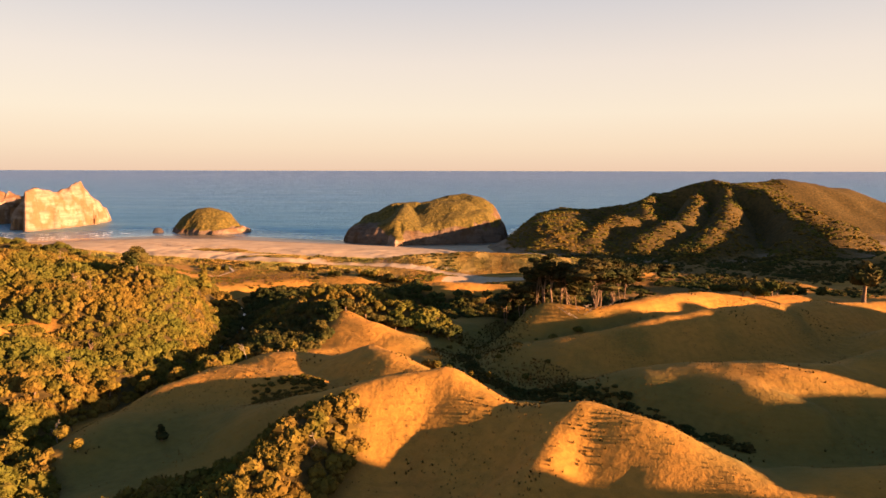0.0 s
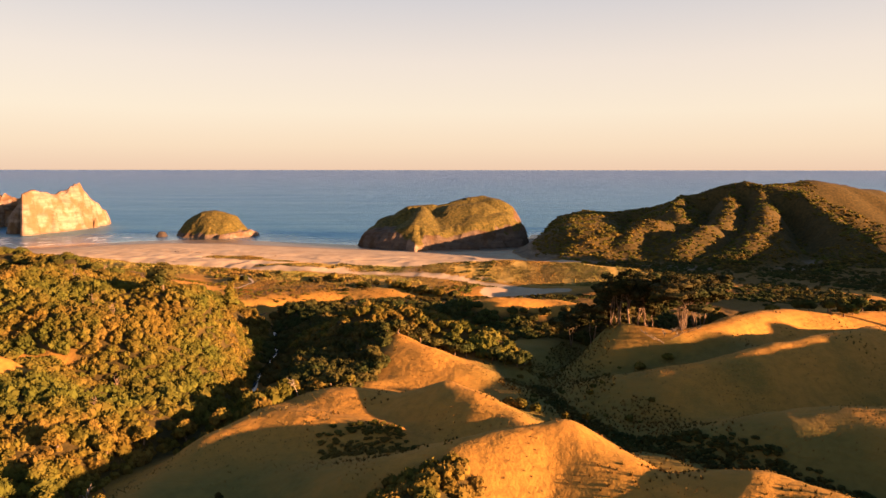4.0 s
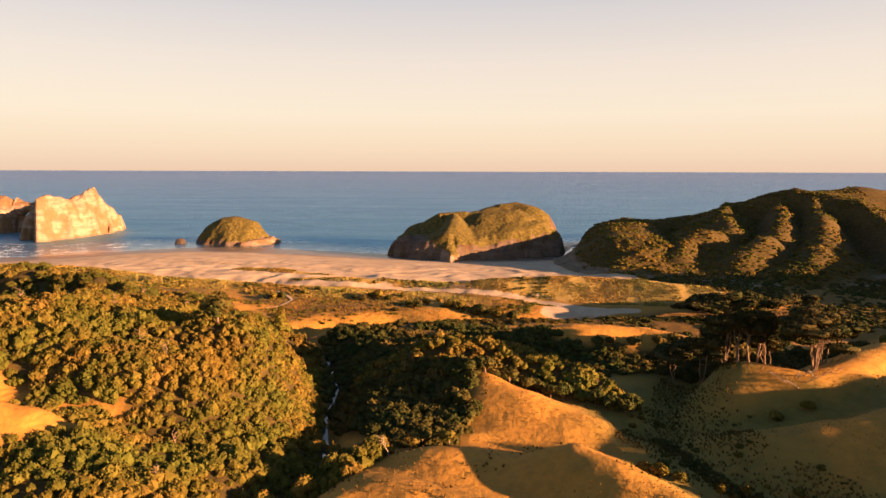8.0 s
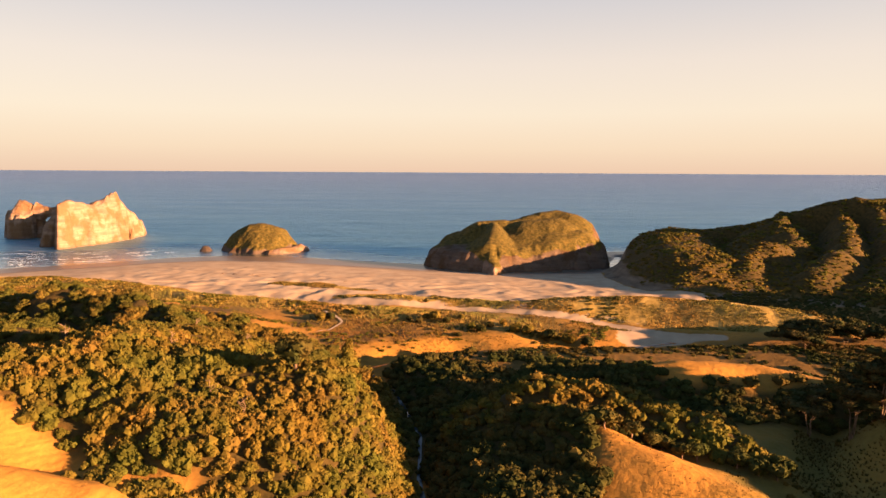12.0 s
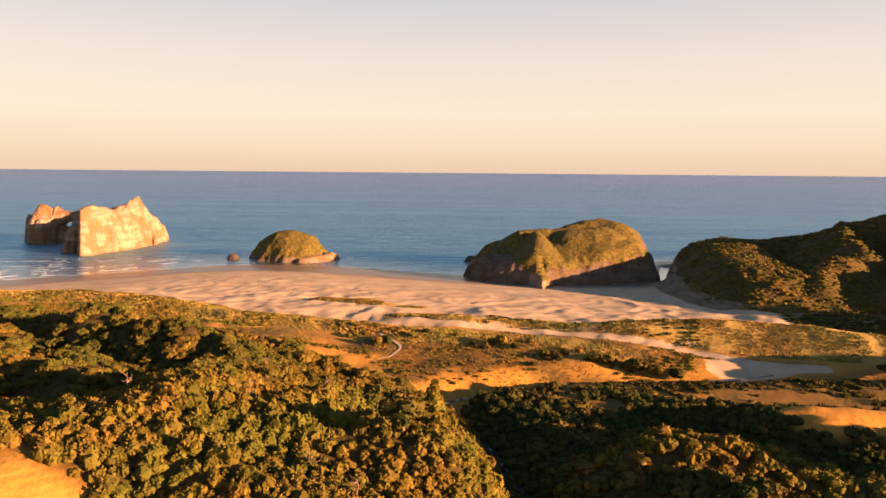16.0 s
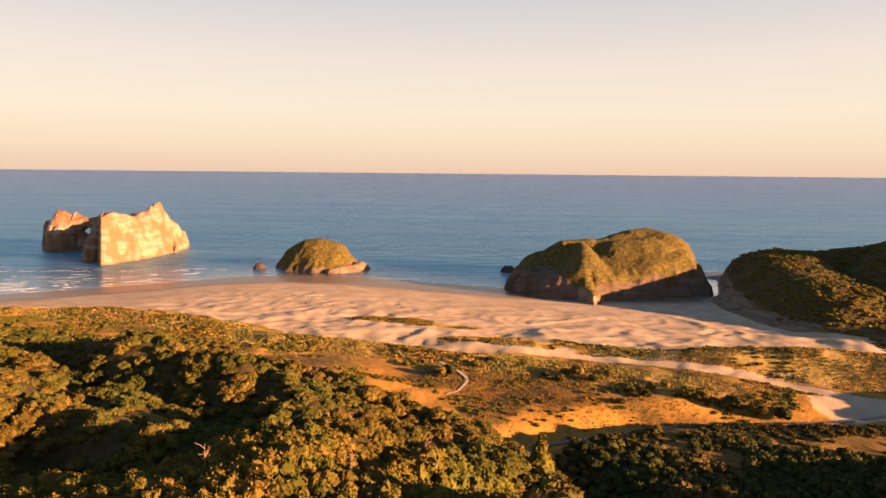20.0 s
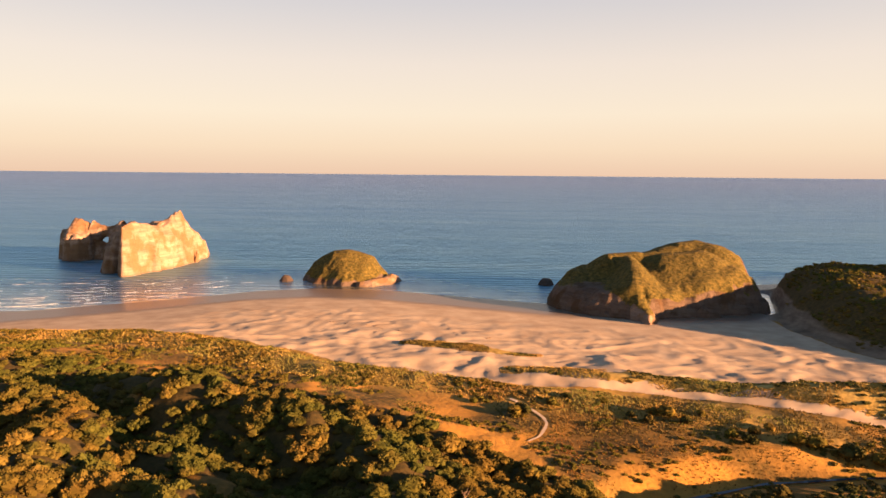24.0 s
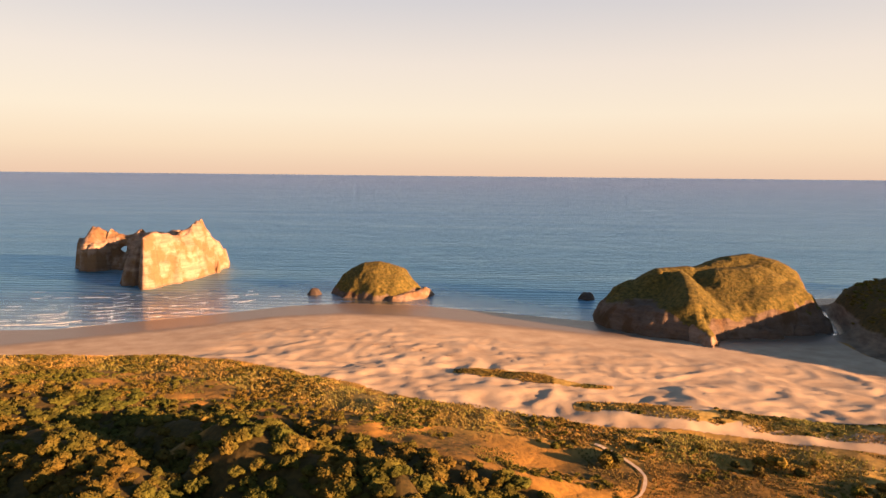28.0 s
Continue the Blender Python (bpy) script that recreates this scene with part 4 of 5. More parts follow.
DITCH = [(7, 202), (8, 190), (10, 178), (16, 167), (22, 159), (28, 154), (34, 147), (42, 138), (60, 122)]
pts = scatter([(0, 206), (0, 176), (16, 154), (34, 138), (60, 114), (66, 122), (46, 146), (34, 162), (18, 180), (14, 206)], 1.25, 33,
              lambda x, y, r: along(x, y, DITCH)[0] < r.uniform(0.6, 1.0, len(x)) * np.interp(y, [120, 140, 146, 158, 164, 200], [1.5, 3.0, 6.5, 6.0, 2.2, 2.6]))
size = rng.uniform(0.5, 1.3, len(pts))
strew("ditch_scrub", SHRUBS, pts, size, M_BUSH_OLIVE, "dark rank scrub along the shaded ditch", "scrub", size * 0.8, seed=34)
# low scrub on the dune flat and along the shaded flat, sedge on the dunes, tussock on the pasture
FLAT = [(-420, 470), (-420, 400), (-250, 400), (-185, 372), (-150, 355), (-128, 352), (-60, 358), (-30, 345), (0, 344), (10, 360), (-20, 377), (-60, 391), (-118, 397), (-165, 408), (-225, 440), (-290, 470)]
DARK_FLAT = [(-98, 304), (-40, 314), (10, 302), (70, 286), (150, 285), (170, 330), (60, 330), (10, 334), (-60, 326)]
pts = scatter(FLAT, 2.4, 11, lambda x, y, r: (fbm(x, y, 26, 3, 1) + 0.1 > r.uniform(0.0, 0.7, len(x))) & (along(x, y, PATH_LINE)[0] > 3.0) & (along(x, y, [(4, 350), (14, 348), (26, 347)])[0] > 9))
size = rng.uniform(0.6, 1.6, len(pts))
strew("dune_scrub", SHRUBS, pts, size, M_BUSH, "low olive scrub and flax over the back dunes", "scrub", size * 0.75, seed=12)
pts = scatter(DARK_FLAT, 2.6, 13, lambda x, y, r: (fbm(x, y, 18, 3, 4) > r.uniform(-0.6, 0.5, len(x))) & (along(x, y, STREAM)[0] > 3))
size = rng.uniform(0.7, 1.8, len(pts))
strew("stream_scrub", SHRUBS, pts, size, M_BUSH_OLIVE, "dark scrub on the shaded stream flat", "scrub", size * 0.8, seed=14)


def tuft_variant(seed, blades=7, spread=0.5):
    r = np.random.default_rng(seed)
    a = r.uniform(0, 6.28, blades)
    d = np.stack([np.cos(a), np.sin(a), np.zeros(blades)], 1)
    side = np.stack([-np.sin(a), np.cos(a), np.zeros(blades)], 1)
    root = d * r.uniform(0.02, 0.25, (blades, 1))
    tip = d * r.uniform(0.3, 1.0, (blades, 1)) * spread + np.array([0, 0, 1]) * r.uniform(0.6, 1.1, (blades, 1))
    V = np.stack([root - side * 0.16, root + side * 0.16, root + tip], 1).reshape(-1, 3)
    return V, np.arange(len(V)).reshape(-1, 3)


TUFTS = [tuft_variant(s) for s in range(6)]
for name, poly, step, lo, hi, lab in (("dune_grass", FOREDUNE, 0.85, 0.7, 1.5, "tall golden dune grass on the foredune"),
                                      ("beach_grass", BEACH_PATCH, 0.8, 0.7, 1.5, "strip of olive dune grass on bare sand"),
                                      ("flat_sedge", FLAT, 1.2, 0.5, 1.2, "dry sedge and grass over the dune flat")):
    pts = scatter(poly, step, 21, lambda x, y, r: (fbm(x, y, 11, 2, 6) > np.where(x > -12, -0.45, -0.1)) & (along(x, y, PATH_LINE)[0] > 1.8) & (along(x, y, [(4, 350), (14, 348), (26, 347)])[0] > 9))
    size = rng.uniform(lo, hi, len(pts))
    strew(name, TUFTS, pts, size, M_DUNE_GRASS if name == "dune_grass" else M_SEDGE, lab, "grass", size * (0.5 if name == "dune_grass" else 0.6), sink=0.05, seed=22)
BANK_STRIP = [(-420, 448), (-310, 450), (-245, 422), (-205, 400), (-170, 394), (-140, 387), (-119, 376), (-60, 364), (-30, 352), (-28, 366), (-60, 384), (-93, 394), (-119, 396), (-142, 408), (-170, 416), (-203, 424), (-240, 446), (-310, 476), (-420, 474)]
pts = scatter(BANK_STRIP, 1.05, 43, lambda x, y, r: (fbm(x, y, 16, 3, 7) > r.uniform(-1.2, 0.2, len(x))) & (along(x, y, PATH_LINE)[0] > 1.6))
size = rng.uniform(0.6, 1.4, len(pts))
strew("bank_sedge", TUFTS, pts, size, M_DUNE_GRASS, "tall golden sedge along the bank over the beach", "grass", size * 0.7, sink=0.05, seed=44)
pts = scatter(BANK_STRIP, 3.2, 45, lambda x, y, r: (fbm(x, y, 22, 3, 2) > r.uniform(0.1, 0.7, len(x))) & (along(x, y, PATH_LINE)[0] > 3))
size = rng.uniform(0.7, 1.7, len(pts))
strew("bank_scrub", CROWNS_LOW, pts, size, M_DOME, "dark olive scrub in clumps along the bank", "scrub", size * 0.75, sink=0.1, seed=46)
pts = scatter(FOREDUNE, 2.6, 47, lambda x, y, r: (x < 10) & (fbm(x, y, 14, 3, 1) > r.uniform(-0.1, 0.6, len(x))))
size = rng.uniform(0.7, 1.6, len(pts))
strew("foredune_scrub", CROWNS_LOW, pts, size, M_BUSH_OLIVE, "dark olive scrub clumps on the foredune", "scrub", size * 0.8, sink=0.1, seed=48)
MEADOW = [(-130, 350), (-112, 318), (-60, 330), (-20, 340), (-60, 366), (-110, 374)]
pts = scatter(MEADOW, 1.25, 27, lambda x, y, r: (fbm(x, y, 10, 3, 2) > r.uniform(-0.7, 0.5, len(x))) & (along(x, y, PATH_LINE)[0] > 1.6))
size = rng.uniform(0.4, 1.0, len(pts))
strew("meadow_rush", TUFTS, pts, size, M_RUSH, "dry red-brown rushes over the wet meadow", "grass", size * 0.55, sink=0.05, seed=28)
pts = scatter(MEADOW, 2.6, 29, lambda x, y, r: (fbm(x, y, 13, 3, 5) > r.uniform(0.05, 0.5, len(x))) & (along(x, y, PATH_LINE)[0] > 2.5))
size = rng.uniform(0.5, 1.3, len(pts))
strew("meadow_scrub", SHRUBS, pts, size, M_BUSH, "low olive scrub dotted over the meadow", "scrub", size * 0.7, seed=30)
VALLEY_FLOOR = [(-6, 200), (4, 180), (14, 166), (28, 160), (40, 162), (34, 172), (24, 180), (24, 200), (34, 206), (30, 216), (40, 236), (22, 246), (8, 226), (2, 212)]
pts = scatter(VALLEY_FLOOR, 0.9, 51, lambda x, y, r: fbm(x, y, 8, 3, 5) > r.uniform(-0.8, 0.4, len(x)))
size = rng.uniform(0.4, 1.0, len(pts))
strew("valley_rush", TUFTS, pts, size, M_PASTURE_RUSH, "dark brown rushes over the wet valley floor", "grass", size * 0.7, sink=0.05, seed=52)
pts = scatter(VALLEY_FLOOR, 3.4, 53, lambda x, y, r: fbm(x, y, 10, 3, 2) > r.uniform(-0.1, 0.6, len(x)))
size = rng.uniform(0.5, 1.2, len(pts))
strew("valley_scrub", SHRUBS, pts, size, M_DOME, "olive brown bushes dotted about the wet valley floor", "scrub", size * rng.uniform(0.7, 1.3, len(pts)), seed=54)
PASTURE = [(-110, 95), (120, 75), (150, 250), (100, 262), (20, 212), (-30, 228), (-60, 190), (-95, 160)]
pts = scatter(PASTURE, 1.25, 23, lambda x, y, r: (fbm(x, y, 9, 3, 3) > r.uniform(-0.2, 0.8, len(x))))
size = rng.uniform(0.22, 0.5, len(pts))
strew("pasture_tussock", TUFTS, pts, size, M_TUSSOCK, "short dry tussock on the grazed hills", "grass", size * 0.8, sink=0.05, seed=24)
pts = scatter(PASTURE, 1.5, 41, lambda x, y, r: fbm(x, y, 13, 4, 6) > r.uniform(0.4, 0.95, len(x)))
size = rng.uniform(0.4, 0.85, len(pts))
strew("pasture_rush", TUFTS, pts, size, M_PASTURE_RUSH, "dark rush clumps scattered over the dry slopes", "grass", size * 0.8, sink=0.05, seed=42)

# ---- single trees ----
def part(name, V, F, mat, parent, label="", smooth=False):
    ob = new(name, sheet(name, V, F, mat, smooth))
    ob.parent = parent
    if label:
        ob["label"] = label
    return ob


def tube(points, radii, sides=7):
    pts = [Vector(p) for p in points]
    V, F = [], []
    for i, p in enumerate(pts):
        d = (pts[min(i + 1, len(pts) - 1)] - pts[max(i - 1, 0)]).normalized()
        u = d.cross(Vector((0.3, 1, 0.2))).normalized()
        w = d.cross(u)
        for k in range(sides):
            a = 6.2832 * k / sides
            V.append((p + (u * math.cos(a) + w * math.sin(a)) * radii[i])[:])
    for i in range(len(pts) - 1):
        for k in range(sides):
            a, b = i * sides + k, i * sides + (k + 1) % sides
            F += [(a, b, b + sides), (a, b + sides, a + sides)]
    V.append(pts[-1][:])
    n = len(V) - 1
    F += [((len(pts) - 1) * sides + k, (len(pts) - 1) * sides + (k + 1) % sides, n) for k in range(sides)]
    return np.array(V), np.array(F)


def wander(a, b, bend, r, steps=5):
    """A crooked line from a to b."""
    a, b = np.array(a, float), np.array(b, float)
    out = [tuple(a)]
    for i in range(1, steps):
        t = i / steps
        out.append(tuple(a + (b - a) * t + r.normal(0, bend, 3) * math.sin(3.14 * t)))
    return out + [tuple(b)]


def pad(r, centre, rx, rz, tufts=170, tuft=0.5):
    """A ragged, flattened mass of foliage."""
    V, F = ICO2
    V = V * (1 + r.uniform(-0.28, 0.28, (len(V), 1))) * np.array([rx, rx * r.uniform(0.75, 1.1), rz]) + np.array(centre)
    n = r.normal(0, 1, (tufts, 3))
    n /= np.linalg.norm(n, axis=1, keepdims=True)
    W, G = leaf_tufts(r, n * np.array([rx, rx, rz]) * 1.0 + np.array(centre), n * np.array([1, 1, 0.8]) + np.array([0, 0, 0.25]), tuft, 1)
    return np.concatenate([V, W]), np.concatenate([F, G + len(V)])


def cypress(name, x, y, tall, stems, spread, seed, label, bare=0.5):
    """An old wind-shaped cypress: bare stems, limbs and flat plates of foliage high up."""
    r = np.random.default_rng(seed)
    t = thing(name, label, "tree", (x, y, float(height(x, y)) - 0.3), "old cypress stand")
    heads = []
    for s in range(stems + 1):
        a = r.uniform(0, 6.28)
        lean = spread * r.uniform(0.15, 0.5)
        top = (math.cos(a) * lean, math.sin(a) * lean, tall * r.uniform(0.70, 0.86))
        line = wander((math.cos(a) * 0.3 * (stems > 1), math.sin(a) * 0.3 * (stems > 1), 0), top, 0.35, r)
        rad = (0.30 if stems == 1 else 0.20) * tall / 17
        part("trunk", *tube(line, np.linspace(rad, rad * 0.4, len(line))), M_BARK, t, smooth=True)
        heads.append(top)
        for b in range(4):
            k = r.uniform(bare, 0.88)
            base = np.array(line[0]) + (np.array(top) - np.array(line[0])) * k
            a2 = r.uniform(0, 6.28)
            end = base + np.array([math.cos(a2) * spread * r.uniform(0.35, 0.8), math.sin(a2) * spread * r.uniform(0.35, 0.8), tall * r.uniform(0.05, 0.2)])
            limb = wander(base, end, 0.3, r, 3)
            part("limb", *tube(limb, np.linspace(rad * 0.4, rad * 0.12, len(limb)), 5), M_BARK, t, smooth=True)
            heads.append(tuple(end))
    for i, h in enumerate(heads):
        rx = spread * r.uniform(0.24, 0.42)
        part("foliage", *pad(r, (h[0], h[1], h[2] + tall * 0.05), rx, rx * r.uniform(0.28, 0.42), 170, 0.62), M_CYPRESS, t)
    return t


STAND = [(29, 235, 15, 2, 6), (33.5, 231, 17, 2, 6), (36, 228, 18, 2, 5), (39, 228, 17.5, 1, 5), (42, 230, 18, 2, 6), (45, 231, 17.5, 1, 6), (48, 236, 16, 2, 6), (52.5, 220, 17.5, 6, 9),
         (55, 224, 18, 2, 6), (63, 236, 19, 3, 7), (67, 240, 17.5, 2, 6), (38, 240, 15, 2, 7), (24, 244, 13, 2, 7), (66, 324, 8.5, 2, 7), (72, 329, 9, 2, 7), (78, 334, 10, 3, 8), (85, 331, 9, 2, 7), (92, 337, 9, 2, 8), (70, 338, 8, 2, 7), (100, 330, 9, 2, 8), (84, 341, 8.5, 2, 7), (110, 336, 9, 2, 8), (61, 330, 7, 2, 6)]
for i, (x, y, tall, stems, spread) in enumerate(STAND):
    cypress("cypress_tree", x, y, tall, stems, spread, 100 + i, "old many-stemmed cypress with pale bare trunks and flat dark crown" if stems > 1 else "old cypress with one pale bare trunk and flat dark crown")


def bushy(name, x, y, tall, wide, seed, label, mat, group="", cone=False, category="tree"):
    """A tree with a short trunk and a crown of several rounded masses."""
    r = np.random.default_rng(seed)
    t = thing(name, label, category, (x, y, float(height(x, y)) - 0.15), group)
    line = wander((0, 0, 0), (r.normal(0, 0.2), r.normal(0, 0.2), tall * 0.6), 0.1, r, 3)
    part("trunk", *tube(line, np.linspace(0.05, 0.03, len(line)) * tall, 6), M_BARK, t, smooth=True)
    n = 6 if tall > 5 else 4
    for i in range(n):
        if cone:
            k = (i + 0.5) / n
            c, rad = (r.normal(0, 0.12 * wide), r.normal(0, 0.12 * wide), tall * (0.22 + 0.7 * k)), wide * (1.05 - 0.85 * k)
        else:
            a = 6.28 * i / n + r.uniform(0, 0.5)
            q = wide * 0.5 * (i > 0)
            c, rad = (q * math.cos(a), q * math.sin(a), tall * r.uniform(0.5, 0.72) + (tall * 0.12 if i == 0 else 0)), wide * r.uniform(0.5, 0.7)
        part("foliage", *pad(r, c, rad, rad * (0.75 if not cone else 0.6), 120, 0.16 * wide + 0.1), mat, t)
    return t


bushy("forest_tree", -105.5, 225, 8.5, 4.2, 201, "round-headed dark tree standing over the bush", M_BUSH_OLIVE)
bushy("lone_pine", -101, 276, 12, 3.0, 202, "young pale green pine beside the gully", M_BUSH, cone=True)
bushy("windbreak_tree", 157, 240, 17, 5.0, 203, "dark solitary tree on the ridge line", M_CYPRESS)
for i in range(26):
    r_ = np.random.default_rng(300 + i)
    x, y = 76 + 3.4 * i + r_.normal(0, 1.5), 262 + 10 * math.sin(i * 0.35) + r_.normal(0, 3) + 0.15 * i
    bushy("hedge_tree", x, y, r_.uniform(3.0, 6.0), r_.uniform(1.6, 2.8), 300 + i, "olive tree in a loose row along the field", M_BUSH_OLIVE if i % 3 else M_BUSH, "row of field trees")
for i, (x, y, tall, wide) in enumerate([(-87.5, 149.5, 3.4, 1.3), (-81, 135, 3.6, 1.6), (-74, 128, 3.0, 1.3), (-60, 189, 4.5, 2.0), (-52, 192, 4.2, 1.9),
                                        (-44, 190, 4.5, 2.0), (-1.5, 179, 2.6, 1.9), (-4, 181, 2.2, 1.6), (2, 177, 1.9, 1.4), (8, 172, 3.0, 0.9), (13, 172, 3.0, 0.9), (44, 207, 2.2, 1.6), (36, 206, 1.8, 1.5)]):
    bushy("shrub", x, y, tall, wide, 400 + i, "golden green shrub on the dry pasture", M_BUSH, "pasture shrubs", category="shrub")
FLAT_SHRUBS = [(-76, 371, 3.4), (-83, 367, 2.4), (-80, 374, 2.2), (-56, 351, 3.0), (-60, 356, 2.4), (-52, 358, 2.2), (-46, 361, 2.0), (-88, 372, 1.8), (-36, 350, 3.6), (-28, 346, 4.2), (-20, 343, 4.0), (-13, 341, 3.6),
               (-41, 352, 3.2), (-124, 374, 2.6), (-128, 371, 3.0), (-126, 378, 2.0), (-114, 380, 2.2), (-108, 384, 2.0), (-142, 383, 1.8), (-66, 345, 2.0), (-95, 382, 1.8), (-71, 366, 2.2), (-64, 372, 1.8)]
for i, (x, y, tall) in enumerate(FLAT_SHRUBS):
    bushy("dune_shrub", x, y, tall, tall * 0.85, 500 + i, "rounded dark green shrub on the dune flat", M_BUSH_OLIVE if i % 2 else M_BUSH, "dune shrubs", category="shrub")


def dead_tree(name, x, y, tall, seed, label, branches=7, lean=(0, 0), wood=M_DEAD):
    r = np.random.default_rng(seed)
    t = thing(name, label, "dead tree", (x, y, float(height(x, y)) - 0.2))
    top = (lean[0], lean[1], tall)
    line = wander((0, 0, 0), top, 0.25, r, 4)
    part("trunk", *tube(line, np.linspace(0.036, 0.010, len(line)) * max(tall, 3), 6), wood, t, smooth=True)
    for b in range(branches):
        base = np.array(top) * r.uniform(0.25, 0.85)
        a = r.uniform(0, 6.28)
        end = base + np.array([math.cos(a), math.sin(a), r.uniform(0.2, 0.9)]) * tall * r.uniform(0.2, 0.42)
        limb = wander(base, end, 0.15, r, 3)
        part("branch", *tube(limb, np.linspace(0.02, 0.006, len(limb)) * max(tall, 3), 5), wood, t, smooth=True)
    return t


dead_tree("dead_tree", -57, 187, 4.6, 601, "bleached bare tree leaning out of the bush", 8, (-1.6, 0.6))
bushy("lone_tree", -60, 135, 4.4, 1.25, 602, "small dark upright tree alone on the shaded slope", M_CYPRESS, cone=True)
dead_tree("dead_tree", -86, 141, 5.0, 603, "pale bare tree at the bush edge", 7)
dead_tree("dead_tree", -23, 112, 4.0, 604, "thin bleached stem above the bush patch", 4)
for i, (x, y, lx, ly) in enumerate([(45, 213, -5, 1), (47, 214, 4, -2), (50, 216, -3, -3), (43, 215, -4, 2), (48, 217, 1, -4), (53, 217, 4, -3), (46, 216, -2, -4)]):
    dead_tree("fallen_limb", x, y, 3.0, 610 + i, "fallen bleached limbs under the cypresses", 9, (lx, ly))

_b = np.random.default_rng(91)
for i, (x, y) in enumerate([(-104, 190), (-112, 206), (-121, 214), (-140, 238), (-118, 240), (-128, 258), (-165, 236), (-100, 170), (-145, 268), (-96, 246)]):
    dead_tree("bare_tree", x, y, _b.uniform(4.2, 5.4), 640 + i, "thin grey leafless tree standing through the bush", 9, (_b.normal(0, 0.9), _b.normal(0, 0.9)), M_BARK)
for i, (x, y, lx, ly) in enumerate([(-224, 509, 5, 1), (-208, 503, -4, 1), (-203, 502, 6, -1), (-197, 500, 4, 2), (-188, 494, -5, 1), (-183, 491, 5, -2), (-136, 478, 4, 1), (-214, 505, 3, -1)]):
    dead_tree("driftwood", x, y, 0.9, 660 + i, "dark weathered driftwood log half sunk in the sand", 6, (lx, ly), M_BARK)
# broad-headed small trees along the bush margins, four kinds copied about
KINDS = [bushy("broadleaf_tree", x, y, tall, wide, 700 + i, lab, mat, "trees at the bush margin")
         for i, (x, y, tall, wide, lab, mat) in enumerate([(-100, 156, 5.5, 2.6, "golden green small tree at the edge of the bush", M_BUSH), (-92, 160, 4.6, 2.3, "rounded olive small tree at the edge of the bush", M_BUSH),
                                                           (-50, 196, 5.0, 2.4, "dark green small tree at the gully's edge", M_BUSH_OLIVE), (-40, 214, 4.4, 2.2, "low dark green tree at the gully's edge", M_BUSH_OLIVE)])]
MARGIN = [(-88, 168), (-68, 182), (-62, 188), (-58, 192), (-36, 226), (-30, 231), (-20, 227), (-8, 223), (2, 217), (5, 222), (-80, 112), (-74, 104), (-86, 122), (-92, 138), (-98, 150)]
_r = np.random.default_rng(77)
for i, (p, q) in enumerate(zip(MARGIN[:-1], MARGIN[1:])):
    if math.hypot(p[0] - q[0], p[1] - q[1]) > 40:
        continue
    for t in (0.0, 0.35, 0.7):
        x, y = p[0] + (q[0] - p[0]) * t + _r.normal(0, 1.2), p[1] + (q[1] - p[1]) * t + _r.normal(0, 1.2)
        k = KINDS[_r.integers(0, 2) + (2 if 4 <= i < 9 else 0)]
        copy_thing(k, pose(x, y, float(height(x, y)) - 0.2, 0, 0, _r.uniform(0, 360)))

# ---- footpath, stream, surf ----
def ribbon(name, pts, width, lift, mat, label, category, kind="structure", step=1.2, seed=0):
    pts = np.array(pts, float)[:, :2]
    seg = np.hypot(*np.diff(pts, axis=0).T)
    s = np.r_[0, np.cumsum(seg)]
    u = np.arange(0, s[-1], step)
    x, y = np.interp(u, s, pts[:, 0]), np.interp(u, s, pts[:, 1])
    for _ in range(3):
        x[1:-1], y[1:-1] = (x[:-2] + 2 * x[1:-1] + x[2:]) / 4, (y[:-2] + 2 * y[1:-1] + y[2:]) / 4
    dx, dy = np.gradient(x), np.gradient(y)
    n = np.hypot(dx, dy)
    w = width * (0.75 + 0.35 * vnoise(u, u * 0 + seed, 6, seed))
    rows = []
    for k in (-1, -0.5, 0, 0.5, 1):
        a, b = x - dy / n * w * k / 2, y + dx / n * w * k / 2
        rows.append(np.stack([a, b, height(a, b) + lift if lift is not None else a * 0], 1))
    V = np.stack(rows, 1)
    if lift is not None and name == "stream":
        V[:, :, 2] = V[:, 2:3, 2]
    return tagged(new(name, sheet(name, V.reshape(-1, 3), grid_faces(len(x), 5), mat)), label, category, kind=kind)


ribbon("footpath", PATH_LINE, 1.25, 0.28, M_PATH, "narrow pale gravel footpath through the scrub", "path")
ribbon("stream", STREAM[2:], 1.5, 0.35, M_STREAM, "narrow shallow stream reflecting the sky", "stream")


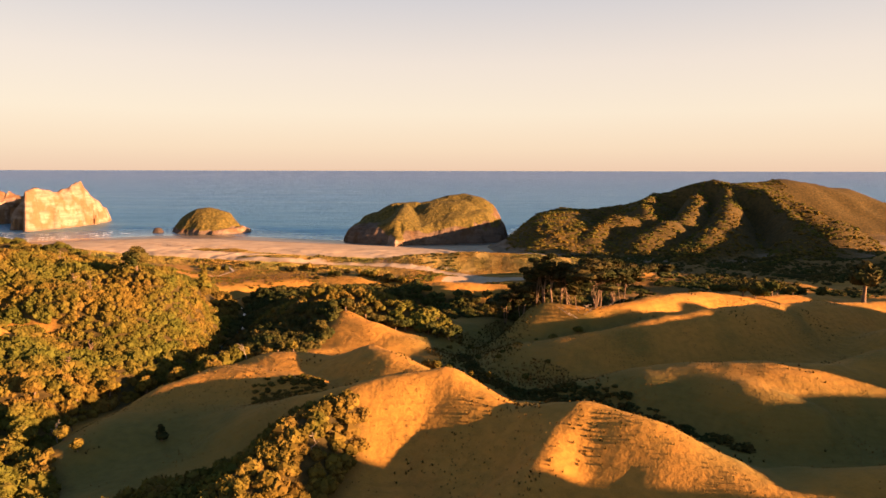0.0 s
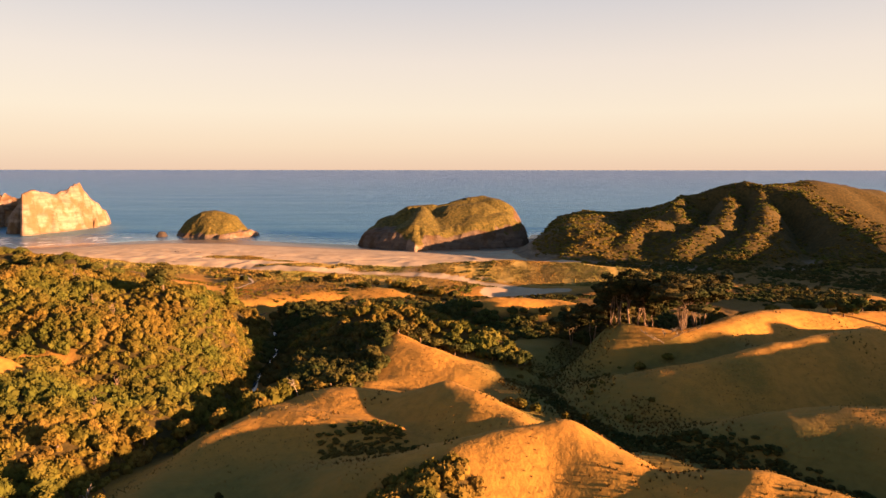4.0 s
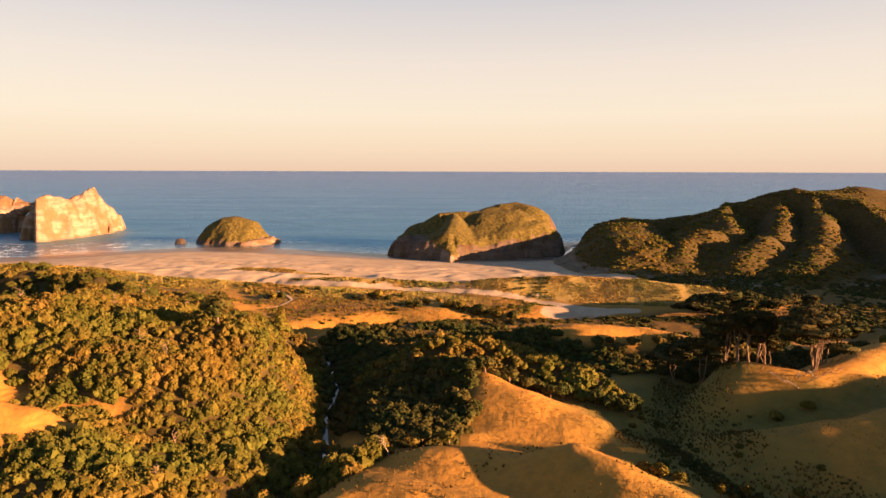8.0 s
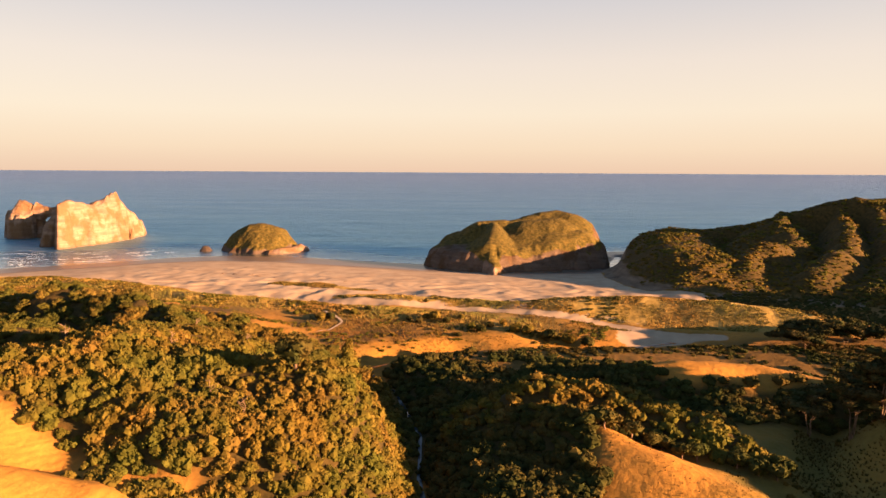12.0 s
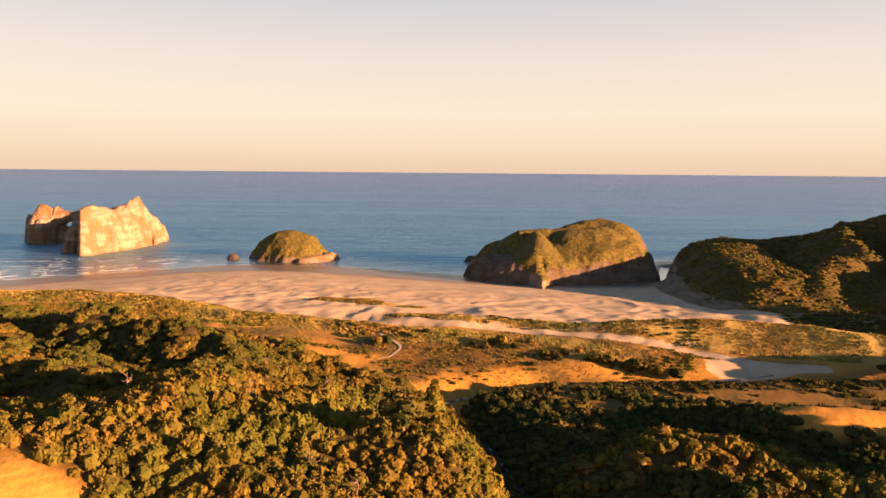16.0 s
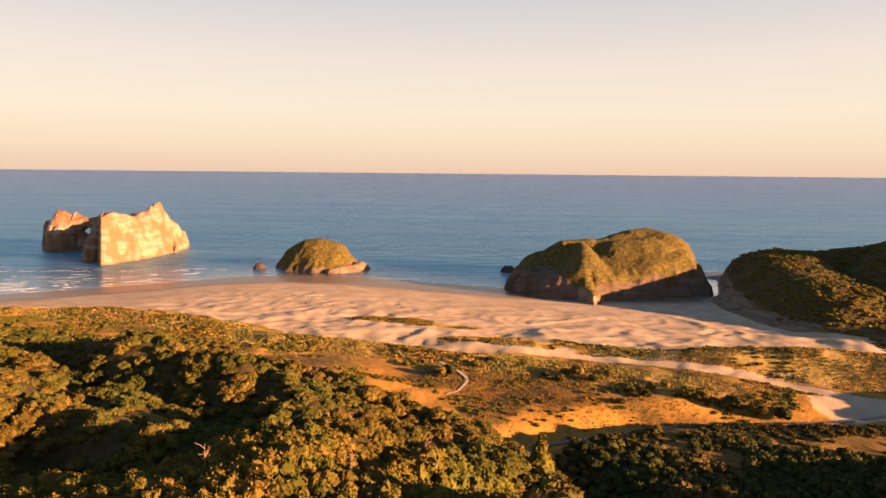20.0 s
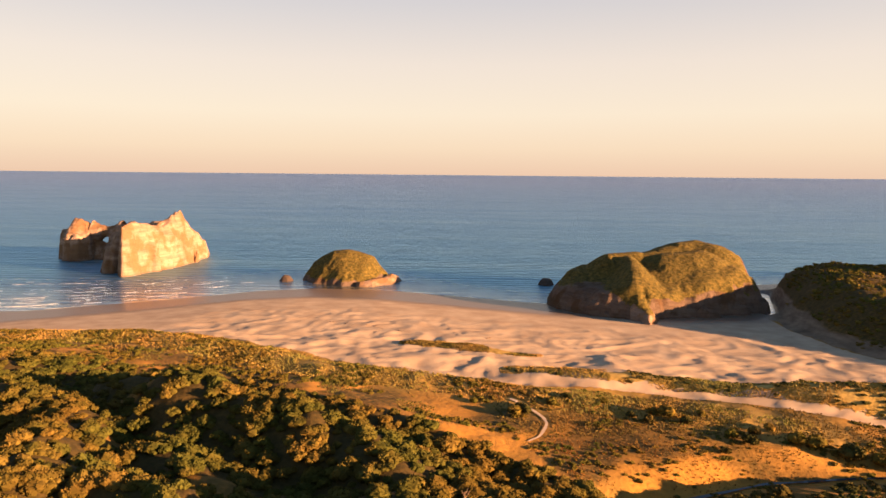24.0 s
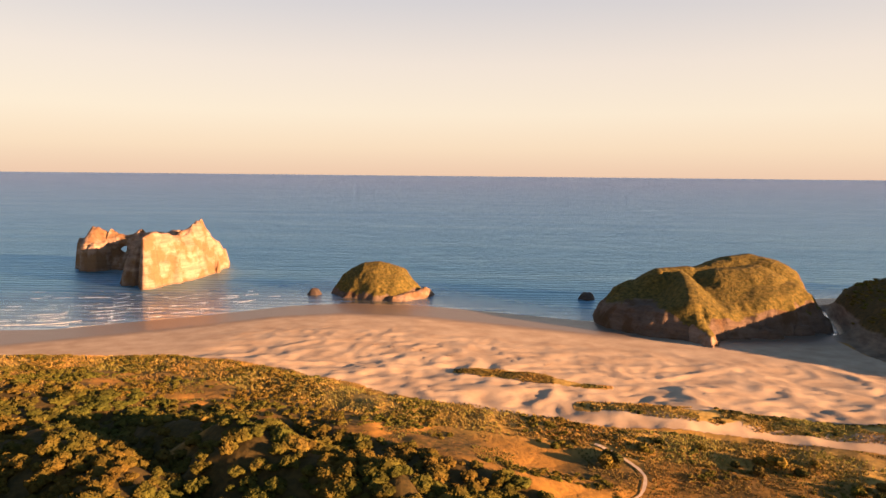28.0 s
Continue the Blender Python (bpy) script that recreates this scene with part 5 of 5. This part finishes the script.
def foam_line(pts, width, seed):
    """A broken line of white water, slightly humped, lying on the sea."""
    pts = np.array(pts, float)
    s = np.r_[0, np.cumsum(np.hypot(*np.diff(pts, axis=0).T))]
    u = np.arange(0, s[-1], 1.5)
    x, y = np.interp(u, s, pts[:, 0]), np.interp(u, s, pts[:, 1]) + 2.0 * vnoise(u, u * 0, 25, seed)
    w = width * np.clip(vnoise(u, u * 0 + 9, 13, seed) * 1.5 + 0.05, 0, 0.8) * (0.30 + 0.28 * vnoise(u, u * 0 + 3, 3, seed))
    V = np.stack([np.stack([x, y - w / 2, x * 0 + 0.06], 1), np.stack([x, y - w * 0.1, 0.08 + 0.22 * w], 1), np.stack([x, y + w / 2, x * 0 + 0.06], 1)], 1)
    F = grid_faces(len(u), 3)
    far_out = y - shore_y(x) > 1.0
    keep = (w[F[:, 0] // 3] > 0.12) & (w[F[:, 1] // 3] > 0.12) & far_out[F[:, 0] // 3]
    return V.reshape(-1, 3), F[keep]


SURF = [([(-540, 560), (-457, 557), (-427, 566), (-406, 588), (-391, 611)], 3.0), ([(-520, 585), (-471, 583), (-425, 600), (-380, 625)], 2.2), ([(-560, 632), (-516, 636), (-480, 643), (-440, 650)], 1.8),
        ([(-410, 640), (-346, 631), (-324, 664), (-300, 662)], 1.6), ([(-345, 668), (-324, 665), (-306, 668)], 1.6), ([(-280, 640), (-248, 630), (-200, 632)], 0.9), ([(-200, 615), (-145, 612), (-95, 600)], 0.9),
        ([(-215, 690), (-200, 684), (-188, 690)], 2.4), ([(-460, 535), (-420, 530), (-390, 545), (-352, 570), (-310, 598), (-262, 613), (-205, 609), (-150, 592), (-98, 572)], 1.2),
        ([(46, 600), (52, 588), (50, 572), (47, 560)], 2.0), ([(-480, 540), (-440, 533), (-405, 547)], 2.2), ([(-190, 650), (-140, 645), (-100, 640)], 0.8), ([(-270, 655), (-250, 648), (-215, 655)], 1.0)]
for i in range(15):                                          # short broken wavelets along the shallows
    y0 = 526 + 9 * i
    SURF.append(([(-560, y0 + 6), (-500, y0 + 14 * math.sin(i)), (-430, y0 + 22), (-375, y0 + 55), (-330, y0 + 78)], 1.25 - 0.05 * i))
Vs, Fs, k = [], [], 0
for i, (pts, w) in enumerate(SURF):
    V, F = foam_line(pts, w, i)
    Vs.append(V), Fs.append(F + k)
    k += len(V)
tagged(new("surf", sheet("surf", np.concatenate(Vs), np.concatenate(Fs), M_FOAM)), "thin broken lines of white surf", "surf", kind="stuff")
